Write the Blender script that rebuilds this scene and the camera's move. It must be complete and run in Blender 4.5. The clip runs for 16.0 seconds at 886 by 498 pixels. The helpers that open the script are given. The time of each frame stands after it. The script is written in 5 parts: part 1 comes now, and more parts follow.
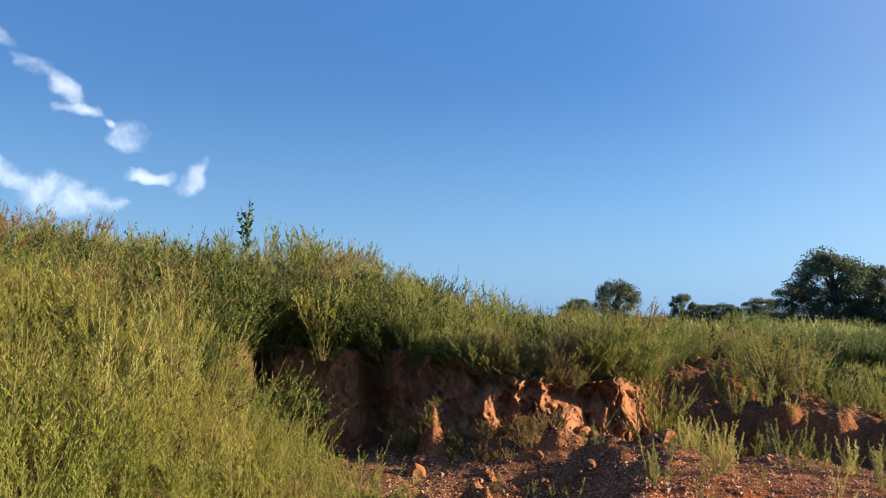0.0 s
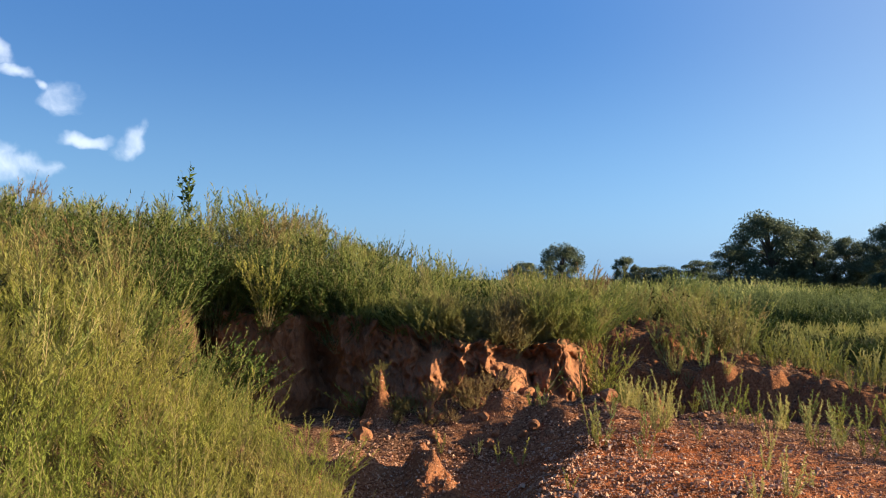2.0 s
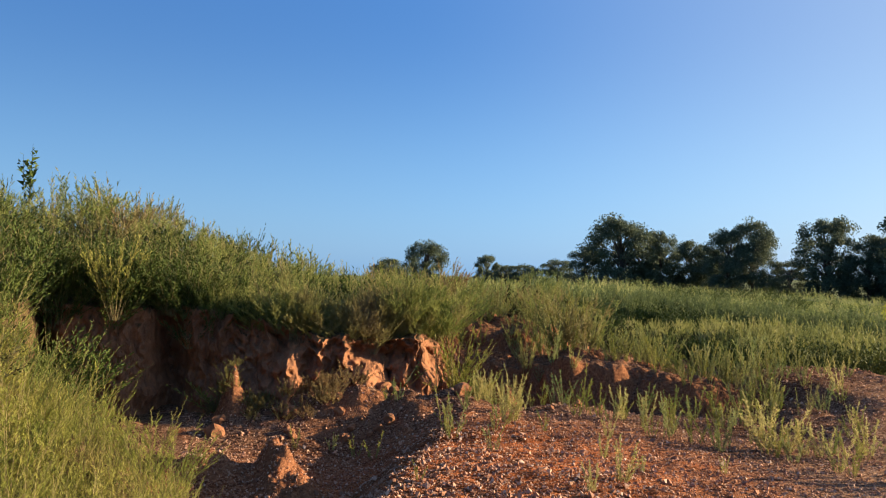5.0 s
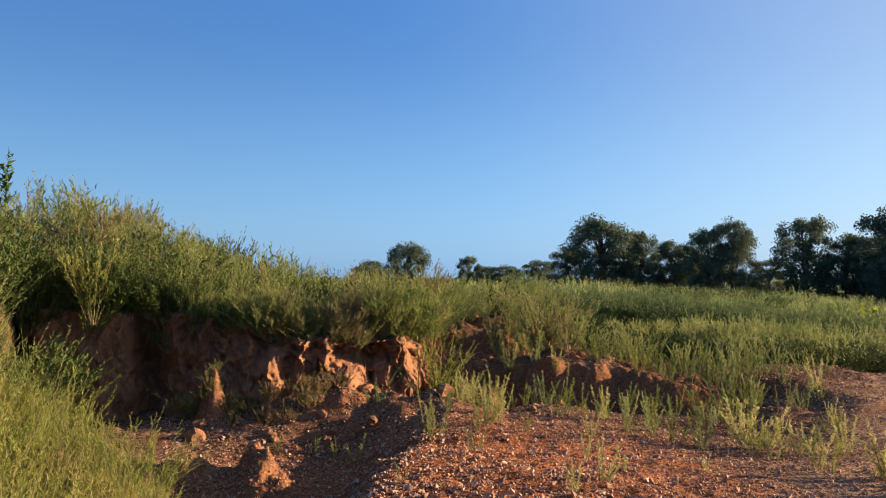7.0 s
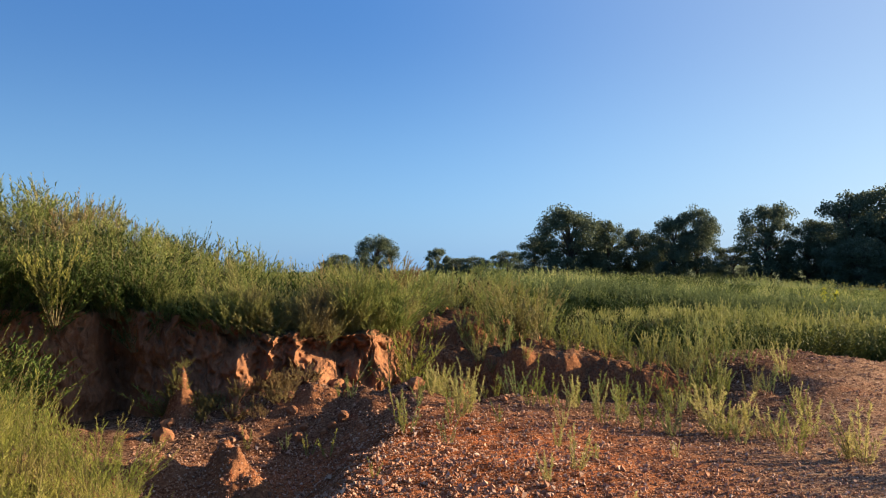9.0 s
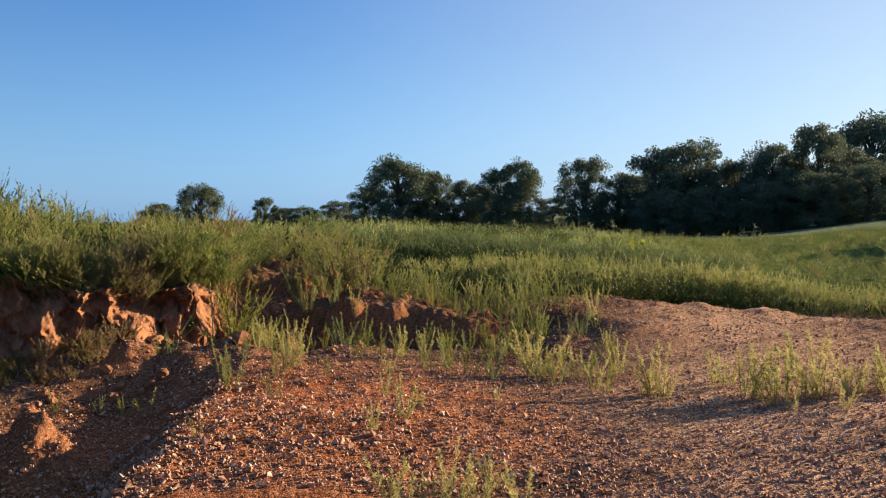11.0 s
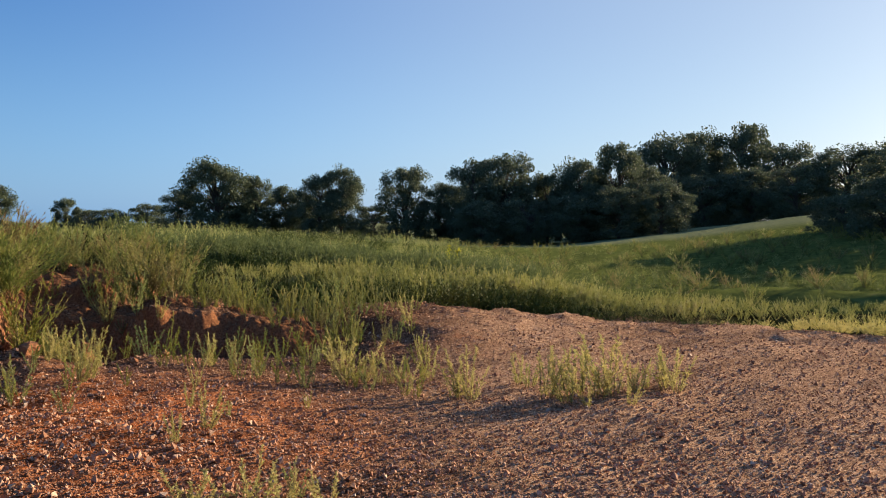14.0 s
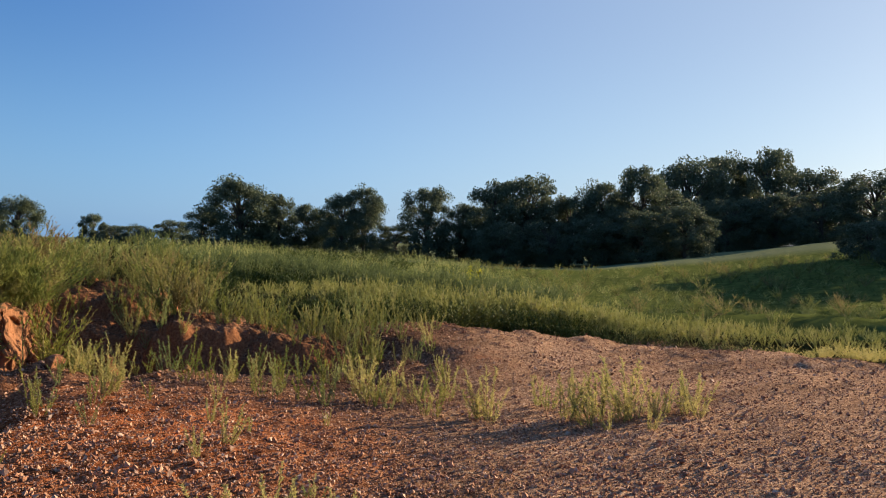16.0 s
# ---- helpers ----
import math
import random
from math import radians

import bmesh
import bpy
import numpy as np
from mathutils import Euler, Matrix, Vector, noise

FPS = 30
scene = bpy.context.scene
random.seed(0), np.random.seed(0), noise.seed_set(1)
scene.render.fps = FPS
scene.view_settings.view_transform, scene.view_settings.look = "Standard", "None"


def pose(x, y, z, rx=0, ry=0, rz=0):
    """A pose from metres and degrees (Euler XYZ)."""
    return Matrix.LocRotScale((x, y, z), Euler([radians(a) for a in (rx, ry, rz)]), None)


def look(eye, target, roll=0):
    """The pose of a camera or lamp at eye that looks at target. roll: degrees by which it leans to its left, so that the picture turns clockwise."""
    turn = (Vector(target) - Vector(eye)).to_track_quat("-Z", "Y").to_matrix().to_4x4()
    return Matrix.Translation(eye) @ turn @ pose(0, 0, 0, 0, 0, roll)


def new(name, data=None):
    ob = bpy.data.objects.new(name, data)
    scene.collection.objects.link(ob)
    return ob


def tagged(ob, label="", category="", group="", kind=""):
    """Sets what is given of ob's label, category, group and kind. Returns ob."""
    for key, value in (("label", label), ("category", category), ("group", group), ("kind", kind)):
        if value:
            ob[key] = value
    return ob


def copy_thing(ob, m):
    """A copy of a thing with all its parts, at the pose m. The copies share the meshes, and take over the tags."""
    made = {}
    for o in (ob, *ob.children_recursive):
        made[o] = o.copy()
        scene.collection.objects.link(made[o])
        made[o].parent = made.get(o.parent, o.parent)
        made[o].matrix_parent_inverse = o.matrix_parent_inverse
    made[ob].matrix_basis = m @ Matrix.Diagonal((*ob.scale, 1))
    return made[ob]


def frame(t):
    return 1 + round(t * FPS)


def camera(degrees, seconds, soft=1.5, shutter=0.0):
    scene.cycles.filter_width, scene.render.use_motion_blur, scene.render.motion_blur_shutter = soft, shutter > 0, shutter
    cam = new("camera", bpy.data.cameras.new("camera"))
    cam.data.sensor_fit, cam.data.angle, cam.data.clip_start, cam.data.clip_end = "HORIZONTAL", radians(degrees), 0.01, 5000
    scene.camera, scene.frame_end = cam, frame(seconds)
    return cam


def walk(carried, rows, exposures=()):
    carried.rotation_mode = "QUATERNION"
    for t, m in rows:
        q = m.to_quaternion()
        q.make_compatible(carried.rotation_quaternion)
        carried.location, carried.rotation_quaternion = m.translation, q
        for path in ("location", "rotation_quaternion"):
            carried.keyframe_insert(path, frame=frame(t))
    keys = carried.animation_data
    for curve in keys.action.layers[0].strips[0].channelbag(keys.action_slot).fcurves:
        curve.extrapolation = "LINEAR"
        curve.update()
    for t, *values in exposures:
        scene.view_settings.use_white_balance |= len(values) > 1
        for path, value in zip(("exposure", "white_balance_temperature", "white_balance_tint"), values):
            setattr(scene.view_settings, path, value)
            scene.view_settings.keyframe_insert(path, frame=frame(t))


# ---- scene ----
# Eroded red-clay bank with tall weeds beside a gravel lot, low morning sun.
cam = camera(57.90, 16.0, soft=1.0)
# seconds, eye (metres), heading to the right of +y, pitch up, roll (degrees)
PATH = [
    (0.0, -0.000, 0.000, 1.600, 0.00, 4.74, 0.20),
    (0.5, -0.000, 0.010, 1.600, 1.12, 4.34, 0.18),
    (1.0, 0.003, 0.013, 1.597, 2.39, 3.12, -0.24),
    (1.5, 0.009, 0.011, 1.595, 3.17, 2.46, -0.35),
    (2.0, 0.010, 0.003, 1.598, 3.83, 2.21, -0.33),
    (2.5, 0.022, -0.017, 1.597, 5.14, 2.19, -0.11),
    (3.0, 0.031, -0.033, 1.594, 7.29, 2.19, 0.41),
    (3.5, 0.047, -0.044, 1.599, 9.62, 2.01, 0.71),
    (4.0, 0.058, -0.050, 1.596, 11.23, 1.91, 0.79),
    (4.5, 0.066, -0.060, 1.597, 12.25, 1.83, 0.62),
    (5.0, 0.065, -0.073, 1.596, 13.43, 1.93, 0.54),
    (7.5, 0.078, -0.059, 1.592, 15.04, 2.14, -0.23),
    (8.0, 0.082, -0.052, 1.592, 15.34, 2.49, -0.64),
    (8.2, 0.081, -0.049, 1.593, 15.24, 2.49, -0.64),
    (10.3, 0.068, -0.024, 1.600, 24.98, -1.80, -1.29),
    (10.5, 0.067, -0.022, 1.601, 26.45, -2.16, -1.15),
    (11.0, 0.113, -0.008, 1.609, 29.03, -2.32, -0.95),
    (11.5, 0.125, -0.002, 1.600, 30.43, -2.28, -0.79),
    (12.0, 0.136, -0.022, 1.601, 32.34, -2.25, -0.82),
    (12.5, 0.149, -0.040, 1.597, 35.64, -2.04, -0.37),
    (13.0, 0.172, -0.055, 1.597, 40.03, -2.07, 0.24),
    (13.5, 0.164, -0.073, 1.597, 41.93, -2.01, 0.26),
    (14.0, 0.155, -0.077, 1.602, 41.75, -1.88, 0.09),
    (14.5, 0.151, -0.074, 1.606, 41.14, -1.63, 0.26),
    (15.0, 0.146, -0.084, 1.600, 40.90, -1.56, 0.36),
    (15.5, 0.141, -0.095, 1.599, 40.85, -1.28, 0.48),
    (16.0, 0.131, -0.097, 1.602, 40.22, -0.42, 0.97),
]
walk(cam, [(t, pose(x, y, z, 90 + pitch, 0, -head) @ pose(0, 0, 0, 0, 0, roll)) for t, x, y, z, head, pitch, roll in PATH],
     exposures=[(0.0, 1.60), (8.0, 1.54), (10.5, 1.54), (11.5, 1.50), (13.0, 1.40), (14.2, 1.33), (16.0, 1.28)])

# ---- light ----
SUN_HEAD, SUN_UP = 96.0, 14.5          # degrees: to the right of +y, above the horizon
world = bpy.data.worlds.new("sky")
scene.world = world
world.use_nodes = True
wn, wl = world.node_tree.nodes, world.node_tree.links
wn.clear()
sky = wn.new("ShaderNodeTexSky")
sky.sky_type = "NISHITA"
sky.sun_disc = False
sky.sun_elevation, sky.sun_rotation = radians(SUN_UP), radians(SUN_HEAD)
sky.altitude, sky.air_density, sky.dust_density, sky.ozone_density = 100, 1.0, 1.15, 3.0
back = wn.new("ShaderNodeBackground")
back.inputs["Strength"].default_value = 0.05
out = wn.new("ShaderNodeOutputWorld")


def direction(az, el):
    a, e = radians(az), radians(el)
    return Vector((math.sin(a) * math.cos(e), math.cos(a) * math.cos(e), math.sin(e)))


def wisp(co, az, el, width, height, tilt):
    """Soft mask of one cloud wisp round a heading and height, in degrees."""
    c = direction(az, el)
    side = Vector((math.cos(radians(az)), -math.sin(radians(az)), 0))
    up = side.cross(c)
    k = radians(tilt)
    u, v = side * math.cos(k) + up * math.sin(k), up * math.cos(k) - side * math.sin(k)
    total = None
    for axis, size in ((u, width), (v, height)):
        dot = wn.new("ShaderNodeVectorMath")
        dot.operation = "DOT_PRODUCT"
        dot.inputs[1].default_value = axis / radians(size)
        wl.new(co, dot.inputs[0])
        shift = wn.new("ShaderNodeMath")
        shift.operation = "SUBTRACT"
        shift.inputs[1].default_value = c.dot(axis) / radians(size)
        wl.new(dot.outputs["Value"], shift.inputs[0])
        sq = wn.new("ShaderNodeMath")
        sq.operation = "MULTIPLY"
        wl.new(shift.outputs[0], sq.inputs[0])
        wl.new(shift.outputs[0], sq.inputs[1])
        if total is None:
            total = sq.outputs[0]
        else:
            add = wn.new("ShaderNodeMath")
            add.operation = "ADD"
            wl.new(total, add.inputs[0])
            wl.new(sq.outputs[0], add.inputs[1])
            total = add.outputs[0]
    fall = wn.new("ShaderNodeMapRange")
    fall.inputs["From Min"].default_value, fall.inputs["From Max"].default_value = 0.0, 1.0
    fall.inputs["To Min"].default_value, fall.inputs["To Max"].default_value = 1.0, 0.0
    wl.new(total, fall.inputs["Value"])
    return fall.outputs[0]


geo = wn.new("ShaderNodeTexCoord")
warp = wn.new("ShaderNodeTexNoise")
warp.inputs["Scale"].default_value, warp.inputs["Detail"].default_value = 14.0, 4.0
wl.new(geo.outputs["Generated"], warp.inputs["Vector"])
warped = wn.new("ShaderNodeVectorMath")
warped.operation = "MULTIPLY_ADD"
warped.inputs[1].default_value = (0.06, 0.06, 0.06)
wl.new(warp.outputs["Color"], warped.inputs[0])
wl.new(geo.outputs["Generated"], warped.inputs[2])
warped2 = wn.new("ShaderNodeVectorMath")
warped2.operation = "SUBTRACT"
warped2.inputs[1].default_value = (0.03, 0.03, 0.03)
wl.new(warped.outputs[0], warped2.inputs[0])
streak = wn.new("ShaderNodeTexNoise")
streak.inputs["Scale"].default_value, streak.inputs["Detail"].default_value = 30.0, 6.0
wl.new(warped2.outputs[0], streak.inputs["Vector"])
# heading, height, half-width, half-height, tilt (degrees)
WISPS = [(-29.5, 17.2, 2.0, 0.9, -25), (-27.8, 15.9, 2.0, 1.0, -34), (-26.0, 14.7, 2.0, 1.0, -34), (-25.0, 13.3, 2.2, 0.7, -6), (-21.5, 11.8, 1.5, 1.5, -50), (-22.6, 12.5, 1.0, 0.5, -16),
         (-17.9, 9.4, 1.7, 1.1, 30), (-20.3, 9.3, 2.2, 0.6, 4), (-26.3, 7.7, 4.2, 1.5, -14), (-29.0, 8.6, 3.0, 1.2, -16), (-23.8, 7.5, 2.4, 0.9, 0)]
mask = None
for w in WISPS:
    one = wisp(warped2.outputs[0], *w)
    if mask is None:
        mask = one
    else:
        mx = wn.new("ShaderNodeMath")
        mx.operation = "MAXIMUM"
        wl.new(mask, mx.inputs[0])
        wl.new(one, mx.inputs[1])
        mask = mx.outputs[0]
grain = wn.new("ShaderNodeMapRange")
grain.inputs["From Min"].default_value, grain.inputs["From Max"].default_value = 0.30, 0.70
wl.new(streak.outputs["Fac"], grain.inputs["Value"])
dens = wn.new("ShaderNodeMath")
dens.operation = "MULTIPLY_ADD"
dens.inputs[1].default_value = 0.75
wl.new(grain.outputs[0], dens.inputs[0])
wl.new(mask, dens.inputs[2])
thick = wn.new("ShaderNodeMapRange")
thick.interpolation_type = "SMOOTHSTEP"
thick.inputs["From Min"].default_value, thick.inputs["From Max"].default_value = 0.72, 1.85
thick.inputs["To Min"].default_value, thick.inputs["To Max"].default_value = 0.0, 0.62
wl.new(dens.outputs[0], thick.inputs["Value"])
cloudy = wn.new("ShaderNodeMix")
cloudy.data_type = "RGBA"
cloudy.inputs["B"].default_value = (9.0, 9.6, 10.6, 1)
wl.new(thick.outputs[0], cloudy.inputs["Factor"])
deep_blue = wn.new("ShaderNodeHueSaturation")
deep_blue.inputs["Saturation"].default_value = 1.1
wl.new(sky.outputs[0], deep_blue.inputs["Color"])
# pale morning haze low over the land
level = wn.new("ShaderNodeSeparateXYZ")
wl.new(geo.outputs["Generated"], level.inputs[0])
low_air = wn.new("ShaderNodeMapRange")
low_air.interpolation_type = "SMOOTHERSTEP"
low_air.inputs["From Min"].default_value, low_air.inputs["From Max"].default_value = -0.02, 0.36
wl.new(level.outputs["Z"], low_air.inputs["Value"])
clear = wn.new("ShaderNodeMix")
clear.data_type = "RGBA"
clear.inputs["A"].default_value, clear.inputs["B"].default_value = (2.0, 4.45, 7.9, 1), (0.60, 2.05, 5.6, 1)
wl.new(low_air.outputs[0], clear.inputs["Factor"])
hazy = wn.new("ShaderNodeMix")
hazy.data_type = "RGBA"
hazy.inputs["Factor"].default_value = 0.62
wl.new(deep_blue.outputs[0], hazy.inputs["A"])
sunward = wn.new("ShaderNodeVectorMath")
sunward.operation = "DOT_PRODUCT"
sunward.inputs[1].default_value = direction(SUN_HEAD, SUN_UP)
wl.new(geo.outputs["Generated"], sunward.inputs[0])
lobe = wn.new("ShaderNodeMapRange")
lobe.interpolation_type = "SMOOTHSTEP"
lobe.inputs["From Min"].default_value, lobe.inputs["From Max"].default_value = -0.45, 1.0
lobe.inputs["To Min"].default_value, lobe.inputs["To Max"].default_value = 0.80, 1.28
wl.new(sunward.outputs["Value"], lobe.inputs["Value"])
scattered = wn.new("ShaderNodeVectorMath")
scattered.operation = "SCALE"
wl.new(clear.outputs["Result"], scattered.inputs[0])
wl.new(lobe.outputs[0], scattered.inputs["Scale"])
glow = wn.new("ShaderNodeMapRange")
glow.interpolation_type = "SMOOTHSTEP"
glow.inputs["From Min"].default_value, glow.inputs["From Max"].default_value = 0.12, 1.0
glow.inputs["To Min"].default_value, glow.inputs["To Max"].default_value = 0.0, 0.58
wl.new(sunward.outputs["Value"], glow.inputs["Value"])
whitish = wn.new("ShaderNodeMix")
whitish.data_type = "RGBA"
whitish.inputs["B"].default_value = (6.4, 6.8, 6.6, 1)
wl.new(glow.outputs[0], whitish.inputs["Factor"])
wl.new(scattered.outputs[0], whitish.inputs["A"])
wl.new(whitish.outputs["Result"], hazy.inputs["B"])
wl.new(hazy.outputs["Result"], cloudy.inputs["A"])
wl.new(cloudy.outputs["Result"], back.inputs["Color"])
wl.new(back.outputs[0], out.inputs["Surface"])

lamp = bpy.data.lights.new("sun", "SUN")
lamp.energy, lamp.angle, lamp.color = 5.5, radians(0.6), (1.0, 0.78, 0.50)
sun = new("sun", lamp)
sun.matrix_world = look(direction(SUN_HEAD, SUN_UP) * 60, (0, 0, 0))

# ---- materials ----
def material(name):
    m = bpy.data.materials.new(name)
    m.use_nodes = True
    n, l = m.node_tree.nodes, m.node_tree.links
    return m, n, l, n["Principled BSDF"]


def noise_node(n, l, scale, detail=4.0, rough=0.55, vector=None):
    t = n.new("ShaderNodeTexNoise")
    t.inputs["Scale"].default_value, t.inputs["Detail"].default_value = scale, detail
    t.inputs["Roughness"].default_value = rough
    if vector is None:
        c = n.new("ShaderNodeNewGeometry")
        vector = c.outputs["Position"]
    l.new(vector, t.inputs["Vector"])
    return t.outputs["Fac"]


def ramp(n, l, fac, stops):
    r = n.new("ShaderNodeValToRGB")
    e = r.color_ramp.elements
    while len(e) < len(stops):
        e.new(0.5)
    for k, (p, c) in zip(e, stops):
        k.position, k.color = p, (*c, 1)
    l.new(fac, r.inputs["Fac"])
    return r.outputs["Color"]


def blend(n, l, a, b, fac, mode="MIX"):
    m = n.new("ShaderNodeMix")
    m.data_type, m.blend_type = "RGBA", mode
    for s, v in (("A", a), ("B", b)):
        if isinstance(v, tuple):
            m.inputs[s].default_value = (*v, 1)
        else:
            l.new(v, m.inputs[s])
    if isinstance(fac, float):
        m.inputs["Factor"].default_value = fac
    else:
        l.new(fac, m.inputs["Factor"])
    return m.outputs["Result"]


def stretch(n, l, fac, low, high):
    r = n.new("ShaderNodeMapRange")
    r.inputs["From Min"].default_value, r.inputs["From Max"].default_value = low, high
    l.new(fac, r.inputs["Value"])
    return r.outputs[0]


def bump(n, l, p, heights):
    last = None
    for h, strength, dist in heights:
        b = n.new("ShaderNodeBump")
        b.inputs["Strength"].default_value, b.inputs["Distance"].default_value = abs(strength), dist
        b.invert = strength < 0
        l.new(h, b.inputs["Height"])
        if last is not None:
            l.new(last, b.inputs["Normal"])
        last = b.outputs["Normal"]
    l.new(last, p.inputs["Normal"])


def soil_material():
    """Ground: red clay gravel on the lot, orange clay on the hump, dark humus under the weeds, a ring painted as shade
    under the first belt.
    """
    m, n, l, p = material("red_gravel_soil")
    big, mid, fine = noise_node(n, l, 0.35, 3), noise_node(n, l, 2.2, 5), noise_node(n, l, 38, 6, 0.7)
    here = n.new("ShaderNodeNewGeometry")
    cells = []
    for scale in (42.0, 95.0):
        v = n.new("ShaderNodeTexVoronoi")
        v.inputs["Scale"].default_value = scale
        l.new(here.outputs["Position"], v.inputs["Vector"])
        one = n.new("ShaderNodeSeparateColor")
        l.new(v.outputs["Color"], one.inputs[0])
        cells.append((v.outputs["Distance"], one.outputs[0]))
    grit = n.new("ShaderNodeMix")
    grit.inputs["Factor"].default_value = 0.5
    l.new(cells[0][1], grit.inputs["A"])
    l.new(cells[1][1], grit.inputs["B"])
    speck = n.new("ShaderNodeMix")
    speck.inputs["Factor"].default_value = 0.4
    l.new(grit.outputs["Result"], speck.inputs["A"])
    l.new(fine, speck.inputs["B"])
    speck = speck.outputs["Result"]
    gravel = ramp(n, l, speck, [(0.25, (0.039, 0.019, 0.012)), (0.45, (0.12, 0.061, 0.037)), (0.62, (0.219, 0.121, 0.074)), (0.8, (0.312, 0.211, 0.139))])
    packed = ramp(n, l, speck, [(0.25, (0.108, 0.06, 0.036)), (0.45, (0.294, 0.167, 0.101)), (0.62, (0.446, 0.274, 0.169)), (0.8, (0.629, 0.453, 0.307))])
    clay = ramp(n, l, speck, [(0.25, (0.089, 0.026, 0.009)), (0.45, (0.249, 0.08, 0.032)), (0.62, (0.374, 0.129, 0.053)), (0.8, (0.481, 0.201, 0.094))])
    at = n.new("ShaderNodeNewGeometry")
    where = n.new("ShaderNodeVectorMath")
    where.operation = "DISTANCE"
    where.inputs[1].default_value = (1.6, 5.8, 0)
    l.new(at.outputs["Position"], where.inputs[0])
    near = stretch(n, l, where.outputs["Value"], 2.9, 0.8)
    wob = n.new("ShaderNodeMath")
    wob.operation = "ADD"
    wob.use_clamp = True
    l.new(near, wob.inputs[0])
    l.new(stretch(n, l, mid, 0.60, 0.82), wob.inputs[1])
    body = blend(n, l, gravel, clay, wob.outputs[0])
    side = n.new("ShaderNodeSeparateXYZ")
    l.new(at.outputs["Position"], side.inputs[0])
    ragged = n.new("ShaderNodeMath")
    ragged.operation = "MULTIPLY_ADD"
    ragged.inputs[1].default_value = 5.0
    l.new(big, ragged.inputs[0])
    slant = n.new("ShaderNodeVectorMath")
    slant.operation = "DOT_PRODUCT"
    slant.inputs[1].default_value = (1.0, -1.0, 0.0)
    l.new(at.outputs["Position"], slant.inputs[0])
    l.new(slant.outputs["Value"], ragged.inputs[2])
    body = blend(n, l, body, packed, stretch(n, l, ragged.outputs[0], 0.8, 3.4))
    turned = n.new("ShaderNodeMapping")
    turned.inputs["Rotation"].default_value[2] = radians(48)
    turned.inputs["Scale"].default_value = (0.16, 1.0, 1.0)
    l.new(at.outputs["Position"], turned.inputs["Vector"])
    track = noise_node(n, l, 1.5, 4, 0.6, turned.outputs[0])
    body = blend(n, l, body, ramp(n, l, track, [(0.36, (0.58, 0.56, 0.56)), (0.52, (1, 1, 1))]), 1.0, "MULTIPLY")
    lie = n.new("ShaderNodeSeparateXYZ")
    l.new(at.outputs["True Normal"], lie.inputs[0])
    bare = ramp(n, l, fine, [(0.3, (0.085, 0.038, 0.022)), (0.5, (0.19, 0.082, 0.042)), (0.72, (0.31, 0.15, 0.08))])
    body = blend(n, l, body, bare, stretch(n, l, lie.outputs["Z"], 0.88, 0.66))
    # away from the lot the ground is grassy humus
    flat = n.new("ShaderNodeVectorMath")
    flat.operation = "MULTIPLY"
    flat.inputs[1].default_value = (1, 1, 0)
    l.new(at.outputs["Position"], flat.inputs[0])
    far = n.new("ShaderNodeVectorMath")
    far.operation = "LENGTH"
    l.new(flat.outputs[0], far.inputs[0])
    green = ramp(n, l, mid, [(0.3, (0.05, 0.065, 0.02)), (0.6, (0.105, 0.125, 0.035)), (0.8, (0.15, 0.155, 0.055))])
    high = n.new("ShaderNodeSeparateXYZ")
    l.new(at.outputs["Position"], high.inputs[0])
    turf = n.new("ShaderNodeMath")
    turf.operation = "MULTIPLY"
    l.new(stretch(n, l, high.outputs["Z"], 0.74, 0.95), turf.inputs[0])
    l.new(stretch(n, l, lie.outputs["Z"], 0.66, 0.88), turf.inputs[1])
    body = blend(n, l, body, ramp(n, l, mid, [(0.3, (0.03, 0.024, 0.012)), (0.7, (0.075, 0.055, 0.025))]), turf.outputs[0])
    litter = ramp(n, l, speck, [(0.25, (0.030, 0.020, 0.010)), (0.5, (0.075, 0.050, 0.026)), (0.75, (0.17, 0.105, 0.060))])
    wander = n.new("ShaderNodeMath")
    wander.operation = "MULTIPLY_ADD"
    wander.inputs[1].default_value = 2.4
    l.new(mid, wander.inputs[0])
    l.new(side.outputs["X"], wander.inputs[2])
    body = blend(n, l, body, litter, stretch(n, l, wander.outputs[0], 0.55, -0.35))
    # shade under the first weed belt, put into the ground colour as a ring
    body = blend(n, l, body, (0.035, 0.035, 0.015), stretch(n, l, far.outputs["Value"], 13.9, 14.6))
    body = blend(n, l, body, green, stretch(n, l, far.outputs["Value"], 17.5, 21.0))
    mown = ramp(n, l, mid, [(0.3, (0.12, 0.14, 0.075)), (0.7, (0.18, 0.195, 0.105))])
    body = blend(n, l, body, mown, stretch(n, l, far.outputs["Value"], 76.0, 88.0))
    l.new(body, p.inputs["Base Color"])
    p.inputs["Roughness"].default_value = 0.95
    p.inputs["Specular IOR Level"].default_value = 0.0
    bump(n, l, p, [(mid, 0.16, 0.05), (fine, 0.6, 0.02), (cells[0][0], -0.4, 0.014), (cells[1][0], -0.6, 0.010)])
    return m


